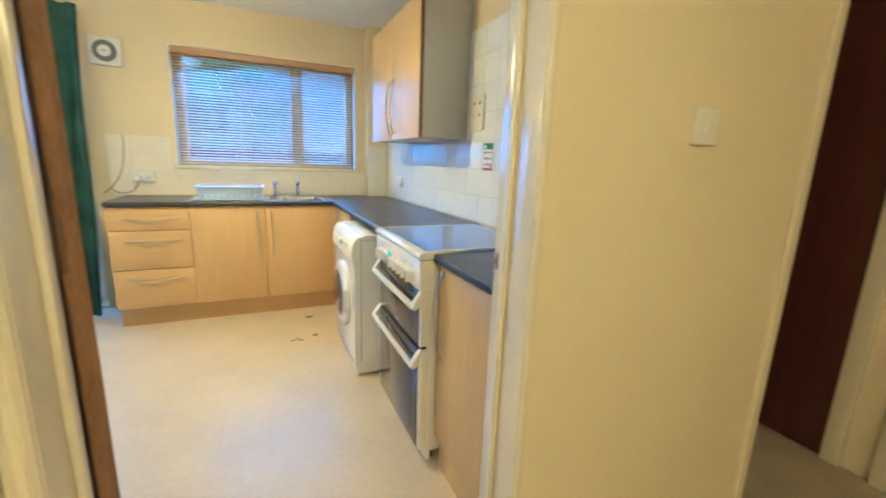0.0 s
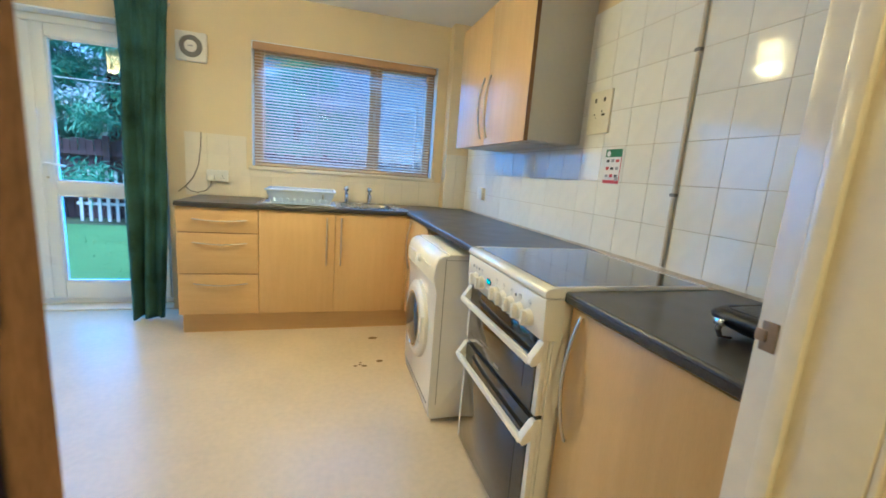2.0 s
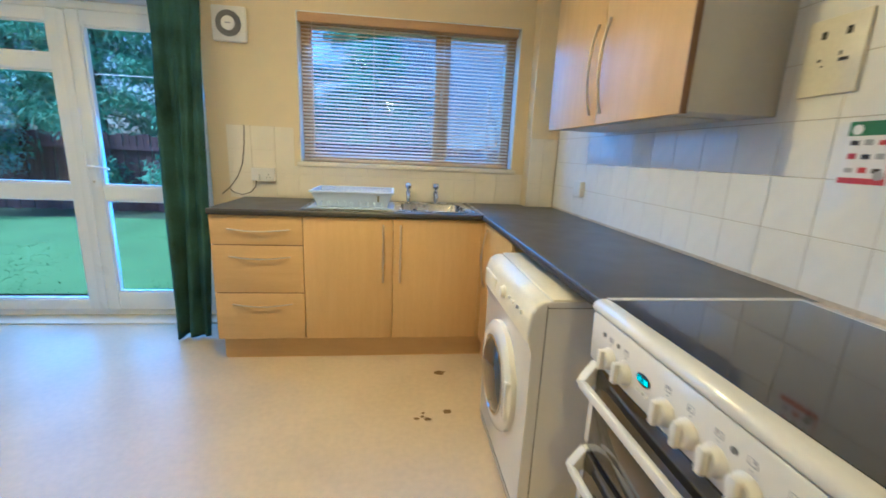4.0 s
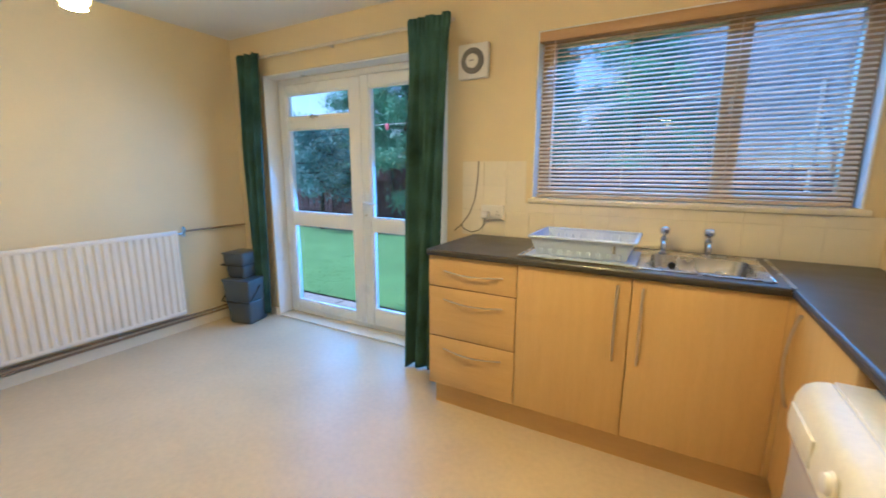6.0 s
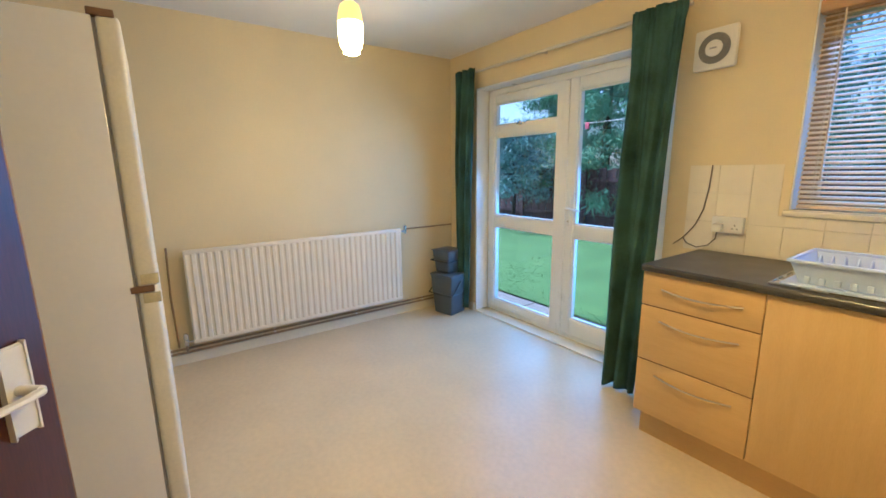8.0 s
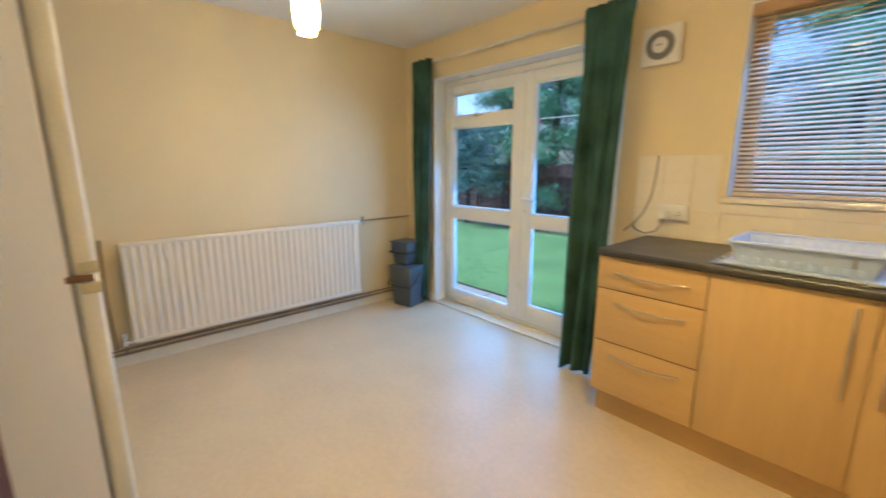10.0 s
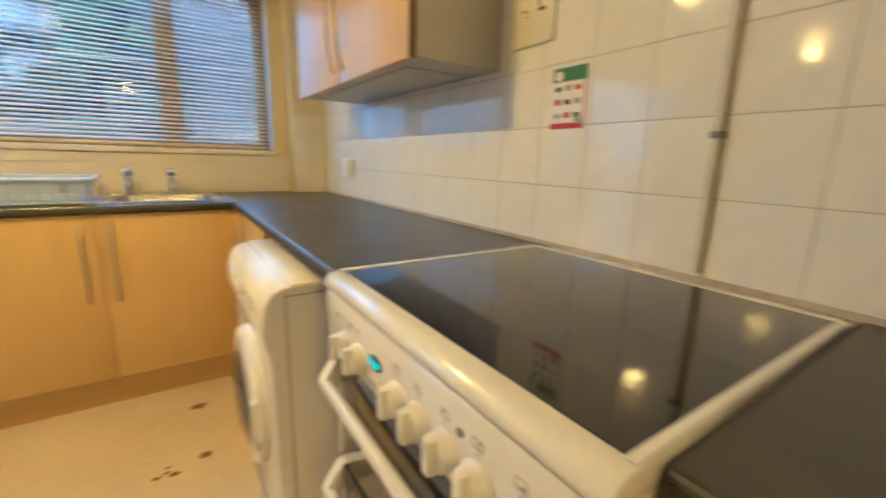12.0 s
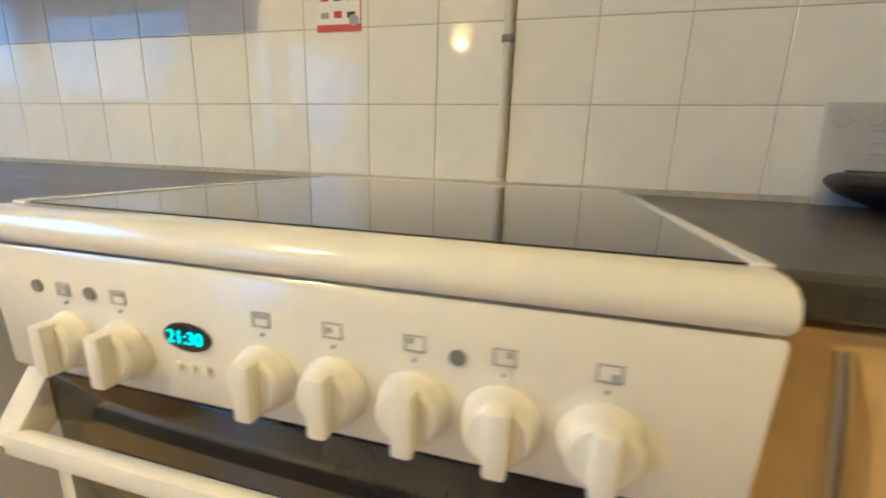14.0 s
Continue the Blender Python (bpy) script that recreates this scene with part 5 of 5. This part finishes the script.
def pendant(x, y, label, lit=M_SHADE, bulb=M_BULB):
    p = thing("ceiling_lamp", (x, y, CEIL), label, "lamp", group="glass pendant lamps")
    bm = B()
    lathe(bm, [(0.045, 0), (0.045, -0.014), (0.02, -0.03), (0.008, -0.034)], pose(x, y, CEIL), 24)
    part("ceiling_rose", bm, M_PLASTIC, p)
    bm = B()
    rod(bm, (x, y, CEIL - 0.03), (x, y, 2.24), 0.0035, seg=8)
    part("cord", bm, M_PLASTIC, p)
    bm = B()
    lathe(bm, [(0.012, 0.03), (0.03, 0.026), (0.05, 0.01), (0.062, -0.03), (0.066, -0.075)], pose(x, y, 2.22), 28)
    part("amber_cap", bm, M_GOLD, p, "amber glass upper rim")
    bm = B()
    lathe(bm, [(0.066, 0), (0.067, -0.04), (0.064, -0.09), (0.056, -0.125), (0.035, -0.143), (0.01, -0.147)], pose(x, y, 2.144), 28)
    part("shade", bm, lit, p, "glowing frosted glass shade")
    bm = B()
    lathe(bm, [(0.005, 0), (0.040, 0.001), (0.044, -0.004), (0.030, -0.010), (0.005, -0.012)], pose(x, y, 1.997), 20)
    part("bulb", bm, bulb, p, "bright bulb in the open foot of the shade")
    return p


pendant(-2.12, 2.51, "lit frosted glass pendant lamp with an amber top", M_SHADE_DIM, M_BULB_DIM)
pendant(-0.27, 2.52, "lit frosted glass pendant lamp with an amber top")
pendant(0.0, -0.85, "lit frosted glass pendant lamp in the hall", M_SHADE_HALL, M_BULB_HALL)

# ---- stains on the floor ----


def stain(x, y, r):
    rnd = random.Random(int(x * 1000))
    rim = []
    for k in range(18):
        t = 2 * math.pi * k / 18
        q = r * (0.65 + 0.5 * rnd.random())
        rim.append((x + q * 1.2 * math.cos(t), y + q * 0.9 * math.sin(t)))
    bm = prism(B(), rim, "z", 0.0005, 0.0016)
    solid("floor_stain", bm, M_STAIN, "small brown burn stain on the vinyl floor", "stain", group="brown floor stains")


stain(0.372, 3.262, 0.028)
stain(0.375, 2.895, 0.020)
stain(0.270, 2.842, 0.015)
stain(0.247, 2.862, 0.009)
stain(0.217, 2.848, 0.012)
stain(0.252, 2.890, 0.008)

# ---- garden ----
GZ = -0.14
gm = B()
box(gm, -120, 120, OUT + 0.0, 220, GZ - 0.3, GZ - 0.012)
solid("ground", gm, M_SOIL, "rough green ground reaching into the distance", "ground", kind="structure")
# lawn sheet with gentle unevenness, and grass blades on it
bm = B()
bmesh.ops.create_grid(bm, x_segments=60, y_segments=40, size=1.0)
for v in bm.verts:
    v.co = Vector((-2.0 + 7.0 * v.co.x, 6.95 + 2.0 * v.co.y, 0))
    v.co.z = GZ + 0.022 + 0.02 * noise.noise((v.co.x * 0.8, v.co.y * 0.8, 2.0))
solid("lawn", bm, M_GRASS, "bright green garden lawn", "lawn", kind="structure", smooth=True)


def blades(name, n, centre_fn, size_fn, material, seed, spread=1.0, droop=0.0):
    """Many small leaves in one mesh: a quad each, bent once."""
    g = np.random.default_rng(seed)
    c = centre_fn(g, n)
    n = len(c)
    L, W = size_fn(g, n)
    d = g.normal(size=(n, 3))
    d[:, 2] = d[:, 2] * spread - droop
    d /= np.linalg.norm(d, axis=1)[:, None]
    s = np.cross(d, g.normal(size=(n, 3)))
    s /= np.linalg.norm(s, axis=1)[:, None] + 1e-9
    v = np.empty((n, 4, 3))
    v[:, 0] = c
    v[:, 1] = c + d * (L * 0.5)[:, None] + s * (W * 0.5)[:, None]
    v[:, 2] = c + d * L[:, None]
    v[:, 2, 2] -= L * 0.15
    v[:, 3] = c + d * (L * 0.5)[:, None] - s * (W * 0.5)[:, None]
    me = bpy.data.meshes.new(name)
    me.vertices.add(4 * n)
    me.vertices.foreach_set("co", v.ravel())
    me.loops.add(4 * n)
    me.loops.foreach_set("vertex_index", np.arange(4 * n, dtype=np.int32))
    me.polygons.add(n)
    me.polygons.foreach_set("loop_start", np.arange(0, 4 * n, 4, dtype=np.int32))
    me.polygons.foreach_set("loop_total", np.full(n, 4, dtype=np.int32))
    me.update()
    me.validate()
    me.materials.append(material)
    return me


def grass_spots(g, n):
    return np.stack([g.uniform(-4.6, 1.5, n), 4.95 + 3.95 * g.random(n) ** 1.3, np.full(n, GZ + 0.005)], 1)


gme = blades("grass", 16000, grass_spots, lambda g, n: (g.uniform(0.02, 0.05, n), g.uniform(0.005, 0.010, n)), M_GRASS, 3, spread=0.25, droop=-0.9)
tagged(new("grass", gme), "short green lawn grass blades", "grass", kind="stuff")

# paving strip by the doors
pave = solid("pavement", box(B(), -5.0, 2.6, OUT, 4.95, GZ - 0.05, GZ + 0.002), M_SLAB, "grey paving along the house", "paving", kind="structure")
slab = mesh_of("slab", box(B(), -0.294, 0.294, -0.294, 0.294, 0, 0.02, 0.005), M_SLAB)
pieces("paving_slab", slab, [(-4.4 + 0.6 * k, OUT + 0.33, GZ + 0.002) for k in range(11)], pave)

# dark board fence
FYF = 10.0
fence = thing("garden_fence", (-4, FYF, GZ), "dark brown vertical board garden fence", "fence")
board = mesh_of("board", box(B(), -0.058, 0.058, 0, 0.02, 0, 1.5, 0.004), M_FENCE)
for k in range(150):
    o = new("board", board)
    o.parent = fence
    o.location = (-11.0 + k * 0.125, 0.012 * (k % 2), 0.02 * math.sin(k * 2.1))
for z in (0.35, 1.2):
    bm = B()
    box(bm, -15.1, 3.8, FYF - 0.05, FYF - 0.001, GZ + z, GZ + z + 0.08)
    part("rail", bm, M_FENCE, fence, smooth=False)
for x in (-12.0, -10.0, -8.0, -6.0, -4.0, -2.0, 0.0, 2.0):
    bm = B()
    box(bm, x, x + 0.1, FYF - 0.1, FYF - 0.051, GZ - 0.05, GZ + 1.58, 0.006)
    part("post", bm, M_FENCE, fence, smooth=False)

# pale picket run by the fence
pk = thing("picket_fence", (-3.5, 9.5, GZ), "pale low picket fence before the dark boards", "fence")
for k in range(11):
    bm = B()
    x = -4.25 + k * 0.14
    prism(bm, [(x, GZ), (x + 0.05, GZ), (x + 0.05, GZ + 0.90), (x + 0.025, GZ + 0.95), (x, GZ + 0.90)], "y", 9.5, 9.52)
    part("picket", bm, M_PICKET, pk, smooth=False)
for z in (0.3, 0.68):
    bm = B()
    box(bm, -4.3, -2.75, 9.52, 9.55, GZ + z, GZ + z + 0.05)
    part("rail", bm, M_PICKET, pk, smooth=False)


def tree(name, x, y, h, r, n, material, seed, label, low=0.3, size=(0.10, 0.22), droop=0.35, cone=0.75, thin=0.28):
    t = thing(name, (x, y, GZ), label, "tree")
    g = random.Random(seed)
    bm = B()
    pts = [(x + 0.05 * math.sin(3 * k / 6 + seed), y + 0.04 * math.cos(2 * k / 6), GZ - 0.05 + h * 0.92 * k / 8) for k in range(9)]
    for a, b in zip(range(8), range(1, 9)):
        rod(bm, pts[a], pts[b], 0.12 * (1 - a / 9) * h / 5 + 0.012, 0.12 * (1 - b / 9) * h / 5 + 0.012, 8)
    limbs = []
    for k in range(34):
        s = low + (0.97 - low) * (k / 34)
        ang = k * 2.4 + g.random()
        rr = r * (1 - s * cone) * g.uniform(0.75, 1.15)
        a = Vector((x, y, GZ + h * s))
        b = a + Vector((rr * math.cos(ang), rr * math.sin(ang), -0.10 * rr + g.uniform(-0.1, 0.2)))
        limbs.append((np.array(a), np.array(b)))
        rod(bm, a, b, 0.022, 0.006, 5)
    part("trunk", bm, M_BARK, t)

    def spots(gen, m):
        k = gen.integers(0, len(limbs), m)
        A, Bv = np.array([q[0] for q in limbs])[k], np.array([q[1] for q in limbs])[k]
        u = gen.random(m)[:, None] ** 0.6
        clump = np.round(u * 5) / 5
        base = A + (Bv - A) * (0.5 * u + 0.5 * clump)
        return base + gen.normal(size=(m, 3)) * np.array([0.13, 0.13, 0.10]) * (0.6 + r / 3)
    me = blades("crown", n, spots, lambda gen, m: (gen.uniform(size[0], size[1], m), gen.uniform(size[0] * thin, size[1] * thin * 1.15, m)), material, seed, spread=0.6, droop=droop)
    o = new("crown", me)
    o.parent = t
    o.matrix_parent_inverse = Matrix.Translation(t.location).inverted()
    return t


for k, (x, y, hh) in enumerate(((-8.4, 11.9, 5.6), (-6.2, 11.0, 6.4), (-4.2, 10.9, 6.8), (-2.9, 12.2, 5.6), (-0.7, 12.6, 6.2))):
    tree("conifer_tree", x, y, hh, 2.0, 30000, M_CONIFER, 11 + 7 * k, "tall green conifer behind the garden fence", low=0.10, size=(0.10, 0.24), droop=0.75, thin=0.12)
tree("garden_shrub", -7.5, 9.1, 2.7, 1.2, 12000, M_BLUELEAF, 43, "blue-green drooping shrub in front of the fence", low=0.4, size=(0.05, 0.13), droop=0.8, cone=0.35)


def bare_tree(x, y, h, seed):
    t = thing("bare_tree", (x, y, GZ), "leafless winter tree beyond the garden, coloured pale for haze", "tree", group="leafless trees beyond the garden")
    g = random.Random(seed)
    bm = B()

    def grow(p, d, length, r, depth):
        q = p + d * length
        rod(bm, p, q, r, r * 0.62, 6 if depth > 1 else 4)
        if depth == 0:
            return
        for _ in range(3 if depth > 1 else 4):
            nd = (d + Vector((g.uniform(-0.8, 0.8), g.uniform(-0.8, 0.8), g.uniform(-0.1, 0.5)))).normalized()
            grow(q, nd, length * g.uniform(0.58, 0.78), r * 0.6, depth - 1)
    grow(Vector((x, y, GZ - 0.05)), Vector((0, 0, 1)), h * 0.3, 0.06, 4)
    # branches take the haze-pale colour too, not bark brown
    part("branches", bm, M_HAZY_TWIG, t)
    top = Vector((x, y, GZ + h * 0.62))

    def spots(gen, m):
        d = gen.normal(size=(m, 3))
        d /= np.linalg.norm(d, axis=1)[:, None]
        return np.array(top) + d * (gen.random(m)[:, None] ** 0.45) * np.array([h * 0.32, h * 0.25, h * 0.42])
    me = blades("twigs", 9000, spots, lambda gen, m: (gen.uniform(0.2, 0.6, m), gen.uniform(0.008, 0.018, m)), M_HAZY_TWIG, seed + 100, spread=1.2, droop=-0.3)
    o = new("twigs", me)
    o.parent = t
    o.matrix_parent_inverse = Matrix.Translation(t.location).inverted()


for k, (x, y, hh) in enumerate(((3.4, 14.5, 6.5), (1.6, 16.5, 7.0), (5.6, 16.0, 7.0), (-0.4, 17.5, 7.0), (3.6, 19.5, 8.0), (0.9, 13.5, 5.5), (7.6, 18.0, 8.0))):
    bare_tree(x, y, hh, 3 + 5 * k)

# clothes line with a peg
cl = thing("clothes_line", (-2, 7.5, 1.75), "thin white clothes line across the garden", "clothes line")
bm = B()
tube(bm, [(-10.5, 8.0, 2.28), (-6.5, 8.0, 2.16), (-2.5, 8.0, 2.16), (1.6, 8.0, 2.3)], 0.006, 6)
part("line", bm, M_PICKET, cl)
for xx in (-10.5, 1.6):
    bm = B()
    rod(bm, (xx, 8.0, GZ - 0.05), (xx, 8.0, 2.35), 0.03)
    part("post", bm, M_RUBBER, cl)
bm = B()
box(bm, -4.60, -4.53, 7.985, 8.01, 2.06, 2.175, 0.008)
part("peg", bm, M_PEG, cl, "pink peg")

# ---- wall tiles ----


def tile_mesh(w, h, axis, material):
    bm = B()
    if axis == "x":
        box(bm, -0.006, 0, -w / 2, w / 2, -h / 2, h / 2, 0.0012, 2)
    else:
        box(bm, -w / 2, w / 2, -0.006, 0, -h / 2, h / 2, 0.0012, 2)
    return mesh_of("tile", bm, material)


P, RZ = 0.1492, 0.150
bm = B()
box(bm, XE - 0.0072, XE - 0.0001, YS, 3.885, 0.875, 0.920 + 7 * RZ)
grout_e = part("grout", bm, M_GROUT, wall_east, smooth=False)
tm = tile_mesh(P - 0.0016, RZ - 0.0016, "x", M_TILE)
spots = []
for k in range(-2, 18):
    y = 1.179 + P * (k + 0.5)
    if YS + 0.05 < y < 3.83:
        spots += [(XE - 0.003, y, 0.920 + RZ * (r + 0.5)) for r in range(7)]
pieces("tile", tm, spots, wall_east)
bm = B()
box(bm, XE - 0.0085, XE - 0.0073, YS, 3.885, 0.9, 0.9195)
part("sealant", bm, M_GROUT, wall_east, smooth=False)
bm = B()
box(bm, -0.985, 0.998, YN - 0.0035, YN - 0.0001, 0.905, 1.123)
box(bm, -0.985, WIN[0] - 0.037, YN - 0.0035, YN - 0.0001, 1.123, 1.368)
grout_n = part("grout", bm, M_TILE_N, wall_north, smooth=False)
tn = tile_mesh(P - 0.002, RZ - 0.002, "y", M_TILE_N)
spots = []
for k in range(13):
    x = -0.91 + P * k
    rows = 3 if x < WIN[0] - 0.1 else 1
    spots += [(x, YN - 0.003, 0.920 + RZ * (r + 0.5)) for r in range(rows)]
pieces("tile", tn, spots, wall_north)
tn2 = tile_mesh(P - 0.002, 0.05, "y", M_TILE_N)
bx = solid("tile_backing", box(B(), 1.001, XE - 0.009, 3.8815, 3.8849, 0.912, 1.369), M_TILE_N, "cream tiles on the boxed pipe column", "tiles", kind="structure")
tb = tile_mesh(0.0925, RZ - 0.002, "y", M_TILE_N)
pieces("tile", tb, [(1.048 + 0.0945 * k, 3.8825, 0.920 + RZ * (q + 0.5)) for k in range(2) for q in range(3)], bx)
pieces("tile", tn2, [(-0.91 + P * k, YN - 0.003, 1.096) for k in range(3, 13)], wall_north)
